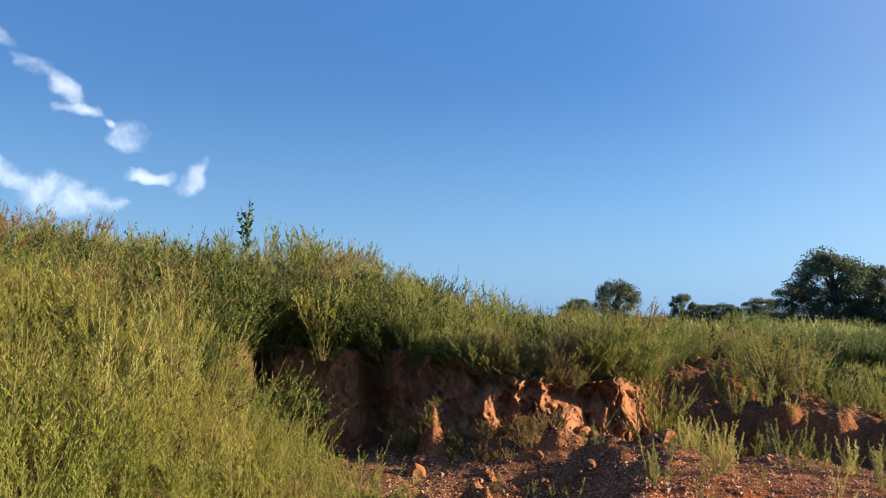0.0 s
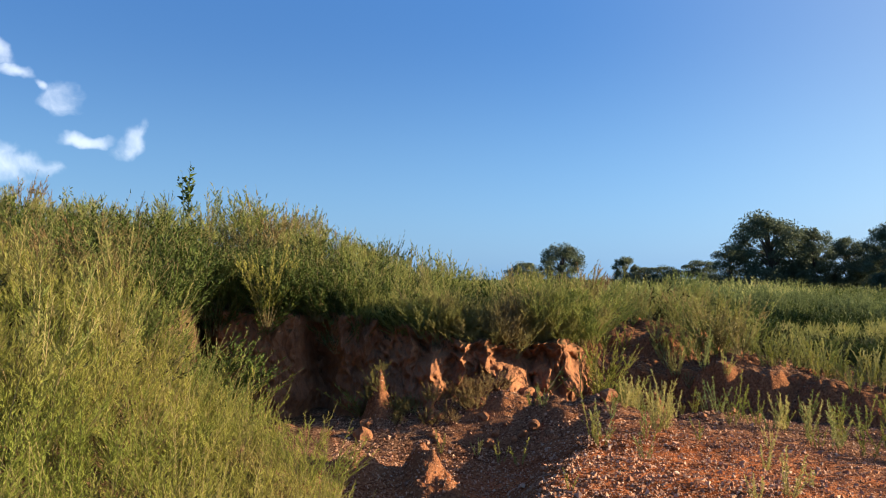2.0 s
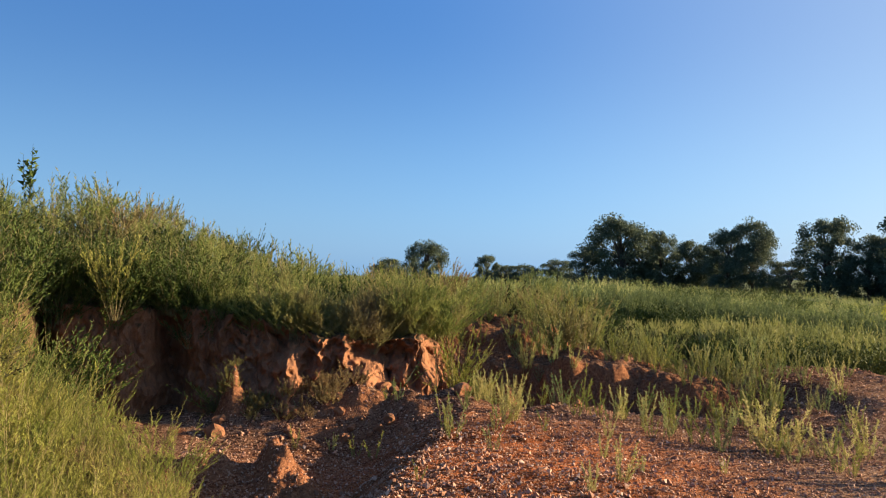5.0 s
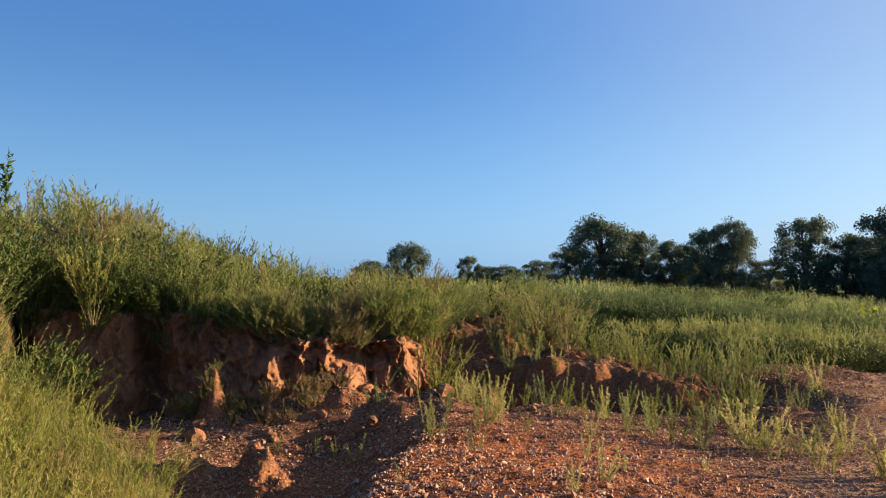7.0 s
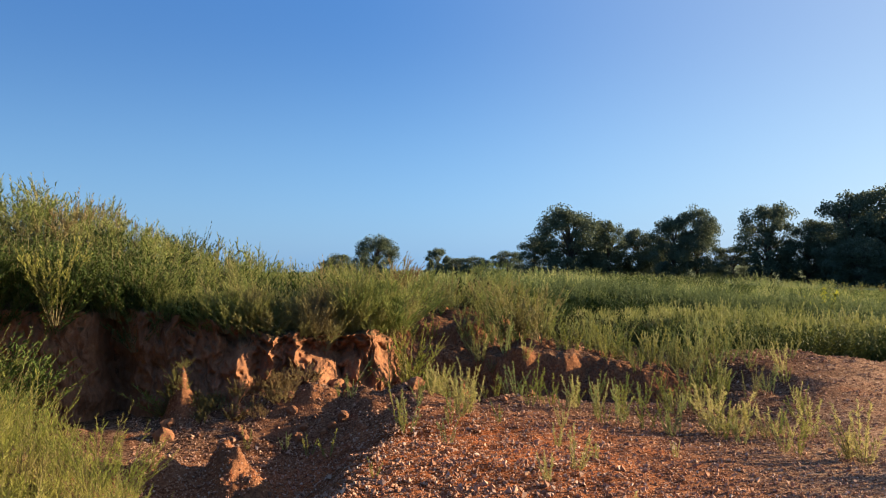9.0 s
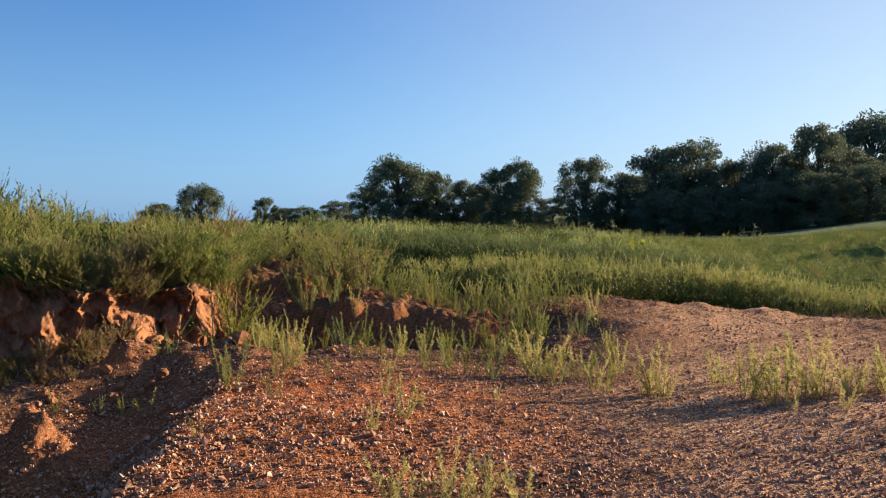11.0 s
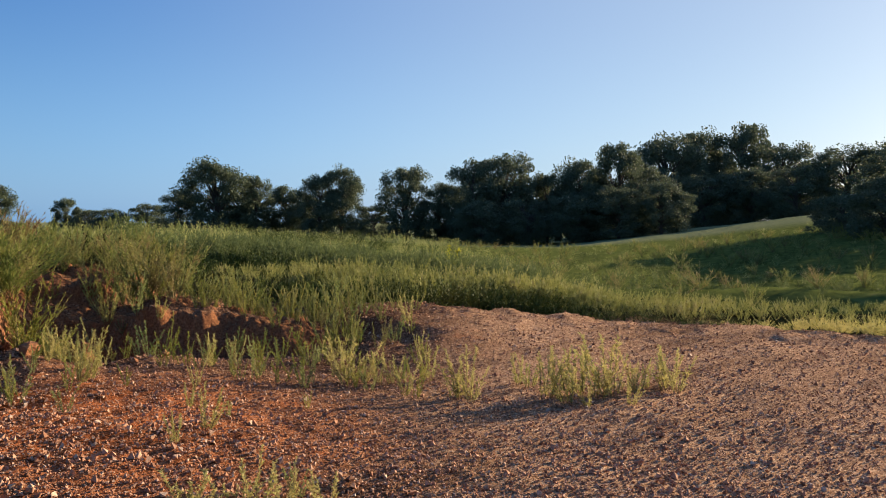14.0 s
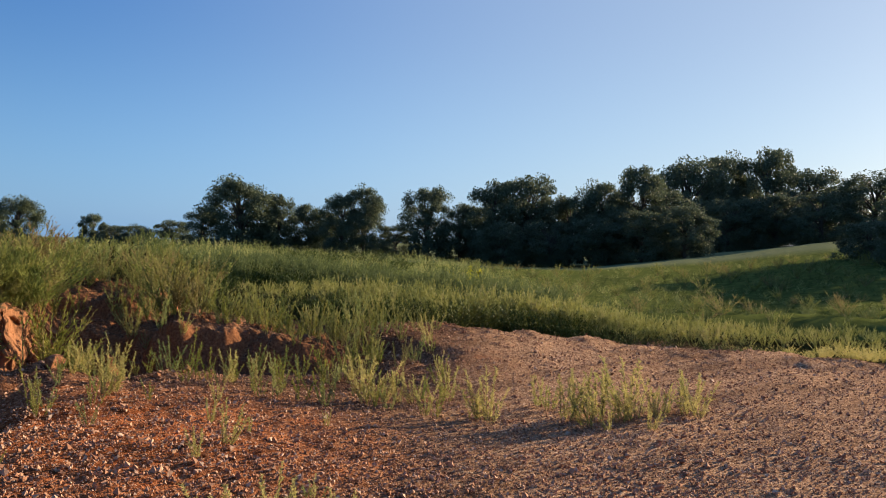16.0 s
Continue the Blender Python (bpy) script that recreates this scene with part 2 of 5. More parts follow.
def clay_material(name, deep, main, pale):
    m, n, l, p = material(name)
    co = n.new("ShaderNodeNewGeometry")
    squash = n.new("ShaderNodeVectorMath")
    squash.operation = "MULTIPLY"
    squash.inputs[1].default_value = (1, 1, 0.35)
    l.new(co.outputs["Position"], squash.inputs[0])
    wash = noise_node(n, l, 5.0, 5, 0.6, squash.outputs[0])
    fine, mid = noise_node(n, l, 45, 6, 0.7), noise_node(n, l, 11, 5)
    c = ramp(n, l, wash, [(0.3, deep), (0.5, main), (0.72, pale)])
    c = blend(n, l, c, ramp(n, l, fine, [(0.3, deep), (0.7, pale)]), 0.35)
    up = n.new("ShaderNodeSeparateXYZ")
    l.new(co.outputs["Normal"], up.inputs[0])
    high = n.new("ShaderNodeSeparateXYZ")
    l.new(co.outputs["Position"], high.inputs[0])
    sod = n.new("ShaderNodeMath")
    sod.operation = "MULTIPLY"
    l.new(stretch(n, l, up.outputs["Z"], 0.6, 0.85), sod.inputs[0])
    l.new(stretch(n, l, high.outputs["Z"], 0.72, 0.85), sod.inputs[1])
    c = blend(n, l, c, (0.07, 0.045, 0.02), sod.outputs[0])
    l.new(c, p.inputs["Base Color"])
    p.inputs["Roughness"].default_value = 0.92
    p.inputs["Specular IOR Level"].default_value = 0.2
    bump(n, l, p, [(mid, 0.7, 0.05), (fine, 0.8, 0.02)])
    return m


def stone_material():
    m, n, l, p = material("red_gravel_stone")
    isl = n.new("ShaderNodeNewGeometry")
    own = n.new("ShaderNodeObjectInfo")
    mix = n.new("ShaderNodeMath")
    mix.operation = "ADD"
    l.new(isl.outputs["Random Per Island"], mix.inputs[0])
    l.new(own.outputs["Random"], mix.inputs[1])
    fr = n.new("ShaderNodeMath")
    fr.operation = "FRACT"
    l.new(mix.outputs[0], fr.inputs[0])
    c = ramp(n, l, fr.outputs[0], [(0.0, (0.21, 0.100, 0.062)), (0.35, (0.36, 0.182, 0.112)), (0.70, (0.47, 0.270, 0.180)),
                                   (0.90, (0.50, 0.32, 0.225)), (1.0, (0.56, 0.42, 0.33))])
    fine = noise_node(n, l, 60, 5)
    c = blend(n, l, c, ramp(n, l, fine, [(0.3, (0.55, 0.55, 0.55)), (0.7, (1, 1, 1))]), 0.6, "MULTIPLY")
    l.new(c, p.inputs["Base Color"])
    p.inputs["Roughness"].default_value = 0.9
    p.inputs["Specular IOR Level"].default_value = 0.12
    bump(n, l, p, [(fine, 0.5, 0.01)])
    return m


def leaf_material(name, colours, patch, patch_amount=0.5, through_light=0.45, rough=0.6):
    """Leaves: colour varies leaf by leaf and in drifts; light passes through the blades."""
    m, n, l, p = material(name)
    isl = n.new("ShaderNodeNewGeometry")
    plant = stretch(n, l, noise_node(n, l, 2.4, 2), 0.3, 0.7)
    both = n.new("ShaderNodeMix")
    both.inputs["Factor"].default_value = 0.76
    l.new(isl.outputs["Random Per Island"], both.inputs["A"])
    l.new(plant, both.inputs["B"])
    c = ramp(n, l, both.outputs["Result"], [(0.12 + 0.76 * i / (len(colours) - 1), k) for i, k in enumerate(colours)])
    drift = noise_node(n, l, 0.55, 3)
    c = blend(n, l, c, patch, stretch(n, l, drift, 0.62 - 0.25 * patch_amount, 0.80 - 0.25 * patch_amount))
    l.new(c, p.inputs["Base Color"])
    p.inputs["Roughness"].default_value = rough
    p.inputs["Specular IOR Level"].default_value = 0.08
    t = n.new("ShaderNodeBsdfTranslucent")
    l.new(c, t.inputs["Color"])
    mix = n.new("ShaderNodeMixShader")
    mix.inputs["Fac"].default_value = through_light
    l.new(p.outputs[0], mix.inputs[1])
    l.new(t.outputs[0], mix.inputs[2])
    l.new(mix.outputs[0], n["Material Output"].inputs["Surface"])
    return m


def bark_material(name, a, b):
    m, n, l, p = material(name)
    f = noise_node(n, l, 14, 5)
    l.new(ramp(n, l, f, [(0.3, a), (0.7, b)]), p.inputs["Base Color"])
    p.inputs["Roughness"].default_value = 0.9
    bump(n, l, p, [(f, 0.5, 0.02)])
    return m


SOIL = soil_material()
CLAY = clay_material("orange_clay", (0.112, 0.050, 0.027), (0.245, 0.105, 0.050), (0.365, 0.165, 0.082))
STONE = stone_material()
GOLD = leaf_material("yellow_green_leaf", [(0.140, 0.165, 0.036), (0.215, 0.222, 0.050), (0.290, 0.275, 0.070), (0.250, 0.206, 0.074)], (0.165, 0.198, 0.040), 0.5, 0.36)
GREEN = leaf_material("green_leaf", [(0.084, 0.118, 0.035), (0.148, 0.18, 0.049), (0.23, 0.248, 0.071), (0.217, 0.188, 0.08)], (0.227, 0.172, 0.084), 0.45, 0.34)
# Also colours the leaves that stand in for shade at the meadow belts.
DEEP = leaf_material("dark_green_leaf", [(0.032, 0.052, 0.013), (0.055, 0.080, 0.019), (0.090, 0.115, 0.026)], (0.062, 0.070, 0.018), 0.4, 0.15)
# Leaf colour set near black to stand in for shade between plants.
GAP_SHADE = leaf_material("gap_shade_leaf", [(0.026, 0.029, 0.011), (0.042, 0.044, 0.016), (0.070, 0.057, 0.024)], (0.038, 0.046, 0.013), 0.5, 0.10)
DRY = leaf_material("dry_brown_leaf", [(0.150, 0.096, 0.046), (0.200, 0.134, 0.064), (0.235, 0.182, 0.080)], (0.185, 0.168, 0.058))
MEADOW = leaf_material("meadow_leaf", [(0.134, 0.168, 0.059), (0.226, 0.262, 0.092), (0.329, 0.34, 0.123), (0.293, 0.265, 0.123)], (0.196, 0.24, 0.087), 0.5, 0.3)
# Meadow leaf darkened to put shade into the weeds behind the crest.
SHADE_GREEN = leaf_material("shade_green_leaf", [(0.078, 0.108, 0.045), (0.118, 0.152, 0.059), (0.187, 0.21, 0.079)], (0.105, 0.138, 0.056), 0.5, 0.3)
BELT = leaf_material("belt_leaf", [(0.149, 0.167, 0.053), (0.238, 0.25, 0.077), (0.332, 0.325, 0.108), (0.287, 0.258, 0.117)], (0.208, 0.231, 0.075), 0.5, 0.28)
STRAW = leaf_material("straw_leaf", [(0.38, 0.335, 0.125), (0.45, 0.40, 0.165), (0.33, 0.33, 0.10)], (0.34, 0.32, 0.11))
YELLOW = leaf_material("yellow_leaf", [(0.26, 0.28, 0.03), (0.34, 0.33, 0.04), (0.22, 0.26, 0.03)], (0.3, 0.3, 0.04))
TREE_LEAF = leaf_material("oak_leaf", [(0.074, 0.098, 0.066), (0.094, 0.120, 0.076), (0.122, 0.146, 0.085)], (0.095, 0.114, 0.074), 0.4, 0.25)
STEM = bark_material("weed_stem", (0.128, 0.104, 0.040), (0.208, 0.160, 0.072))
BARK = bark_material("tree_bark", (0.04, 0.032, 0.025), (0.09, 0.075, 0.06))

# ---- numeric helpers ----
rng = np.random.default_rng(7)


def smooth(a, b, x):
    t = np.clip((x - a) / (b - a), 0, 1)
    return t * t * (3 - 2 * t)


def lattice(ix, iy, seed):
    h = (ix.astype(np.int64) * 374761393 + iy.astype(np.int64) * 668265263 + seed * 982451653) & 0x7FFFFFFF
    h = ((h ^ (h >> 13)) * 1274126177) & 0x7FFFFFFF
    h = (h ^ (h >> 16)) & 0xFFFF
    return h / 65535.0


def value_noise(x, y, seed=0):
    ix, iy = np.floor(x), np.floor(y)
    fx, fy = x - ix, y - iy
    fx, fy = fx * fx * (3 - 2 * fx), fy * fy * (3 - 2 * fy)
    a, b = lattice(ix, iy, seed), lattice(ix + 1, iy, seed)
    c, d = lattice(ix, iy + 1, seed), lattice(ix + 1, iy + 1, seed)
    return (a * (1 - fx) + b * fx) * (1 - fy) + (c * (1 - fx) + d * fx) * fy - 0.5


def fractal(x, y, seed=0, octaves=4, gain=0.5):
    total, amp = 0.0, 1.0
    for k in range(octaves):
        total = total + amp * value_noise(x * 2 ** k, y * 2 ** k, seed + k)
        amp *= gain
    return total


def curve(az, knots):
    xs, ys = zip(*knots)
    return np.interp(az, xs, ys)


def fast_mesh(name, verts, faces, mats, slots=None, flat=True):
    """A mesh from arrays of places and of three- or four-cornered faces (all of one kind)."""
    me = bpy.data.meshes.new(name)
    k = faces.shape[1]
    me.vertices.add(len(verts))
    me.vertices.foreach_set("co", np.ascontiguousarray(verts, dtype=np.float32).ravel())
    me.loops.add(faces.size)
    me.loops.foreach_set("vertex_index", np.ascontiguousarray(faces, dtype=np.int32).ravel())
    me.polygons.add(len(faces))
    me.polygons.foreach_set("loop_start", np.arange(0, faces.size, k, dtype=np.int32))
    me.polygons.foreach_set("loop_total", np.full(len(faces), k, dtype=np.int32))
    me.polygons.foreach_set("use_smooth", np.full(len(faces), not flat))
    for m in mats:
        me.materials.append(m)
    if slots is not None:
        me.polygons.foreach_set("material_index", np.ascontiguousarray(slots, dtype=np.int32))
    me.update(calc_edges=True)
    return me


def sheet(n, m):
    i, j = np.meshgrid(np.arange(n - 1), np.arange(m - 1), indexing="ij")
    a = (i * m + j).ravel()
    return np.stack([a, a + m, a + m + 1, a + 1], 1)

# ---- the lie of the land: heights by heading (degrees) and distance from the lot's edge ----
BANK_FOOT = [(-60, 3.5), (-30, 4.0), (-18, 5.0), (-14.5, 7.6), (-12.5, 10.1), (-7, 9.9), (-2.5, 9.75), (0.5, 9.55), (3, 9.4), (5, 9.35), (9, 9.45), (13, 9.8), (16.5, 10.05),
             (19, 10.0), (22, 9.75), (26, 9.5), (29, 9.6), (31, 9.7), (34, 9.9), (40, 10.2), (80, 10.5)]
BANK_TOP = [(-60, 0.9), (-18, 1.0), (-12, 1.28), (-8, 1.12), (-3.5, 1.05), (1.4, 1.03), (4.5, 0.92), (7.7, 0.88), (12, 0.95), (13.6, 0.78), (15.5, 0.58), (20, 0.58), (22, 0.62), (24, 0.58),
            (26.5, 0.49), (29, 0.42), (31, 0.35), (33, 0.27), (35, 0.16), (38, 0.08), (80, 0.02)]
BANK_WIDTH = [(-60, 6.0), (-18, 5.0), (-14, 1.5), (-12, 0.4), (12, 0.4), (15, 0.42), (31, 0.40), (34, 0.5), (37, 1.6), (40, 2.5), (80, 3.0)]
# edge of the gravel bench above the gully, and crest heights of the heaps washed down before the bank
BENCH_EDGE = [(2.0, -0.3), (3.5, 0.2), (4.4, 0.6), (4.75, 0.85), (5.2, 1.1), (6.05, 1.36), (6.5, 1.62), (7.2, 1.92), (8.5, 2.3), (9.5, 2.6)]
TALUS = [(-2.0, 0.0), (1, 0.12), (3, 0.24), (5.4, 0.32), (6.8, 0.40), (8.2, 0.50), (9.6, 0.41), (11.8, 0.35), (14.2, 0.26), (17, 0.12), (20, 0.0)]
Z_14 = [(-60, 2.0), (-28, 2.0), (-14, 1.75), (-6, 1.5), (0, 1.2), (9, 1.0), (16, 0.92), (20, 0.75), (24, 0.45), (28, 0.2), (34, 0.05), (42, -0.05), (55, -0.2), (80, -0.2)]
Z_19 = [(-60, 3.1), (-29, 3.05), (-23, 2.7), (-14, 2.45), (-7, 2.35), (-3, 1.98), (0, 1.68), (3.5, 1.28), (7, 0.95), (12, 0.85), (20, 0.75), (27, 0.35), (34, 0.05), (42, -0.25), (55, -0.5), (80, -0.5)]
Z_30 = [(-60, 3.0), (-28, 3.0), (-14, 2.2), (0, 1.1), (9, 0.75), (20, 0.75), (27, 0.65), (34, 0.35), (42, -0.1), (55, -0.8), (80, -0.7)]
Z_60 = [(-60, 2.5), (-28, 2.5), (0, 0.5), (20, 0.6), (34, 0.3), (42, -0.3), (50, -0.6), (58, -0.2), (66, 0.9), (80, 2.0)]
Z_110 = [(-60, 0.0), (9, 0.0), (34, -0.4), (44, -1.6), (50, -1.4), (58, 0.4), (66, 2.6), (80, 5.0)]


def bump_at(az, r, a0, r0, wide, deep):
    """A soft round weight about a heading and distance, sizes in metres."""
    da = np.radians(az - a0) * r0
    return np.exp(-((da / wide) ** 2 + ((r - r0) / deep) ** 2))


def front_of(az):
    """Distance at which the first belt of weeds begins: set back round a shaded hollow."""
    return 14.1 + 0.5 * np.sin(az * 0.3) + 0.5 * value_noise(az * 0.5, az * 0, 98) + 3.4 * smooth(17.5, 19.0, az) * (1 - smooth(24.0, 27.0, az))


def berms(az, r, x, y):
    """Low ridges and hollows running across the meadow behind the gravel."""
    d = r - front_of(az)
    wave = 0.36 * np.exp(-((d - 1.7) / 1.1) ** 2) - 0.42 * np.exp(-((d - 4.6) / 1.3) ** 2) + 0.36 * np.exp(-((d - 8.2) / 1.7) ** 2) - 0.34 * np.exp(-((d - 12.0) / 2.0) ** 2)
    wave = wave * (1 + 1.2 * value_noise(x * 0.16, y * 0.16, 141)) + 0.9 * fractal(x * 0.10, y * 0.10, 143, 2) * smooth(24, 30, r) * (1 - smooth(48, 60, r))
    return wave * smooth(18, 22, az) - 0.35 * bump_at(az, r, 21.3, 15.8, 1.0, 1.3) - 0.30 * bump_at(az, r, 25.0, 17.6, 1.3, 1.6)


def lot_height(x, y, az, r):
    """The lot: packed gravel, a bench with a crumbling edge above a gully, heaps of washed-down clay and a gravel mound."""
    z = 0.05 * fractal(x * 0.6, y * 0.6, 11, 4) + (0.030 - 0.020 * smooth(2.5, 5.0, x)) * fractal(x * 5, y * 5, 15, 3) * smooth(3, 5, r)
    z = z + (0.016 - 0.010 * smooth(2.5, 5.0, x)) * fractal(x * 13, y * 13, 16, 2, 0.6) * smooth(3, 5, r) * (1 - smooth(11, 14, r)) * (1 - 0.7 * smooth(5.5, 8.0, x))
    past = x - curve(y, BENCH_EDGE) + 0.30 * fractal(x * 1.3, y * 1.3, 23, 4, 0.55)
    reach = smooth(3.0, 4.4, y) * (1 - smooth(7.9, 9.0, y))
    gully = smooth(-2.4, -1.0, x)
    z = z + reach * (0.36 * smooth(0, 1, np.clip(1 + (past - 0.12) / (0.75 + 0.6 * smooth(6.2, 7.6, y)), 0, 1)) - 0.18 * gully - 0.16 * smooth(0.3, 3.4, past))
    z = z + 0.10 * bump_at(az, r, 20, 5.2, 1.4, 1.2)
    # a lit spur of clay in the gully, and a lower one beside it
    spur = np.exp(-((x - 0.33 - 0.05 * np.sin(y * 5)) / 0.22) ** 2) * smooth(4.8, 6.4, y) * (1 - smooth(7.05, 7.35, y))
    z = z + (0.20 + 0.34 * fractal(x * 4, y * 4, 17, 4)) * spur + (0.14 + 0.2 * fractal(x * 4, y * 4, 18, 3)) * bump_at(az, r, -2.4, 7.1, 0.28, 0.35)
    # washed-down clay before the bank
    ahead = r - 8.95 + 0.15 * fractal(x * 1.4, y * 1.4, 25, 3)
    z = z + curve(az, TALUS) * (1 + 0.5 * fractal(x * 2.5, y * 2.5, 27, 3)) * np.exp(-(ahead / np.where(ahead < 0, 0.62, 0.28)) ** 2)
    z = z + 0.30 * bump_at(az, r, 18.5, 9.62, 0.12, 0.22) + 0.12 * bump_at(az, r, 22.5, 9.1, 0.5, 0.3)
    # a stub of clay left standing before the bank
    z = z + (0.55 + 0.35 * fractal(x * 6, y * 6, 37, 3)) * bump_at(az, r, -0.7, 8.95, 0.13, 0.16)
    # gravel mound: a steep shaded edge, then a long slope down to the lot
    over = x - 6.1 - 0.10 * (y - 7.5) + 0.9 * fractal(x * 0.9, y * 0.9, 19, 4, 0.55)
    z = z + 0.36 * smooth(5.6, 9.0, y) * smooth(-0.75, 0.55, over) * (1 - 0.92 * smooth(1.0, 6.0, over)) * (1 - smooth(12.4, 14.6, r))
    z = z + 0.05 * smooth(0.1, 0.5, fractal(x * 0.25 + 5, y * 1.1, 29, 3)) * smooth(6.5, 8, x)
    return z + 0.35 * smooth(-10, -26, az) * smooth(3, 8, r) + 0.24 * bump_at(az, r, -12, 7.6, 1.3, 1.2)


def ground_height(x, y):
    r = np.hypot(x, y)
    az = np.degrees(np.arctan2(x, y))
    az = np.where(np.abs(az) > 100, np.sign(az) * 100, az)
    broken = smooth(12.5, 15, az) * (1 - smooth(32, 36, az))
    wob = 0.35 * fractal(x * 0.9, y * 0.9, 3, 3)
    foot = curve(az, BANK_FOOT) + wob * smooth(-16, -12, az) * 0.6
    foot = foot + broken * (0.75 * fractal(x * 1.5, y * 1.5, 33, 3, 0.5) + 0.42 * (0.25 - np.abs(fractal(x * 3.6, y * 3.6, 34, 3))))
    low = lot_height(x, y, az, r)
    top, width = curve(az, BANK_TOP), curve(az, BANK_WIDTH)
    knots = [curve(az, k) for k in (Z_14, Z_19, Z_30, Z_60, Z_110)]
    up = top + (knots[0] - top) * smooth(0, 1, np.clip((r - foot) / np.maximum(14 - foot, 0.1), 0, 1))
    for (r0, r1), a, b in zip(((14, 19), (19, 30), (30, 60), (60, 110)), knots, knots[1:]):
        up = np.where(r > r0, a + (b - a) * smooth(r0, r1, r), up)
    up = up + 0.10 * fractal(x * 0.5, y * 0.5, 21, 4) * smooth(10, 14, r) - 0.22 * smooth(24, 28, az) * np.exp(-((r - 17.6) / 1.0) ** 2)
    up = up + berms(az, r, x, y)
    shelf = smooth(14, 15.5, az) * (1 - smooth(21.5, 23, az))
    up = up + shelf * (0.20 * smooth(11.25, 11.60, r + 0.4 * fractal(x * 1.6, y * 1.6, 35, 4, 0.55)) * (1 - smooth(13, 17, r)) - 0.12 * (1 - smooth(11.1, 11.4, r)))
    # the mound and the broken bank run together at the back of the lot
    up = up + (low - up) * smooth(33, 37, az) * (1 - smooth(12.5, 14.5, r))
    rough = (0.07 + 0.07 * broken) * fractal(x * 2.6, y * 2.6, 31, 5, 0.62) * smooth(9, 10.5, r) * (1 - smooth(13, 16, r))
    back_off = 0.42 * smooth(-13.5, -12, az) * (1 - smooth(10.5, 14, az))
    t = np.clip((r - foot - back_off) / width, 0, 1)
    z = low + (up + rough - low) * (smooth(0, 1, t) * (1 - broken) + broken * t ** 0.8)
    return z * (1 - smooth(150, 400, r)) * smooth(0.8, 3.0, r)


def polar(az, r, lift=0.0):
    a = math.radians(az)
    x, y = r * math.sin(a), r * math.cos(a)
    return x, y, float(ground_height(np.array([x]), np.array([y]))[0]) + lift


def build_ground():
    az = np.concatenate([np.arange(-180, -42, 6.0), np.arange(-42, -14, 0.5), np.arange(-14, 46, 0.12), np.arange(46, 80, 0.25), np.arange(80, 84, 1.0), np.arange(84, 180.1, 6.0)])
    r = np.concatenate([[0.02], np.arange(0.8, 4, 0.4), np.arange(4, 9.0, 0.05), np.arange(9.0, 12.2, 0.03), np.arange(12.2, 15, 0.08), np.arange(15, 30, 0.5), np.geomspace(30, 4000, 34)])
    a, q = np.meshgrid(np.radians(az), r, indexing="ij")
    x, y = q * np.sin(a), q * np.cos(a)
    z = ground_height(x.ravel(), y.ravel())
    v = np.stack([x.ravel(), y.ravel(), z], 1)
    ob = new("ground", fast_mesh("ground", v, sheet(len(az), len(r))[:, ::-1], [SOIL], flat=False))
    return tagged(ob, "red clay gravel lot running into a weedy hillside", "ground", kind="structure")


ground = build_ground()


# ribs and pillars of the eroded face: heading, how far it stands out, half-width, foot and head as parts of the height
RIBS = [(-9.2, 0.20, 0.45, 0.0, 0.8), (-6.4, 0.24, 0.34, 0.0, 0.9), (-4.8, -0.55, 0.22, 0.0, 1.0), (-3.2, 0.10, 0.25, 0.0, 0.9), (-0.8, 0.18, 0.27, 0.0, 0.36),
        (1.5, 0.10, 0.10, 0.5, 1.0), (3.0, 0.36, 0.17, 0.0, 0.66), (2.3, -0.08, 0.18, 0.1, 1.0), (5.3, 0.15, 0.085, 0.30, 1.0), (4.4, -0.08, 0.14, 0.1, 0.9), (6.9, 0.14, 0.10, 0.45, 1.0),
        (8.4, 0.20, 0.15, 0.0, 0.50), (9.6, -0.10, 0.18, 0.0, 0.9), (11.0, -0.08, 0.16, 0.1, 0.8), (12.5, 0.07, 0.20, 0.2, 0.8)]


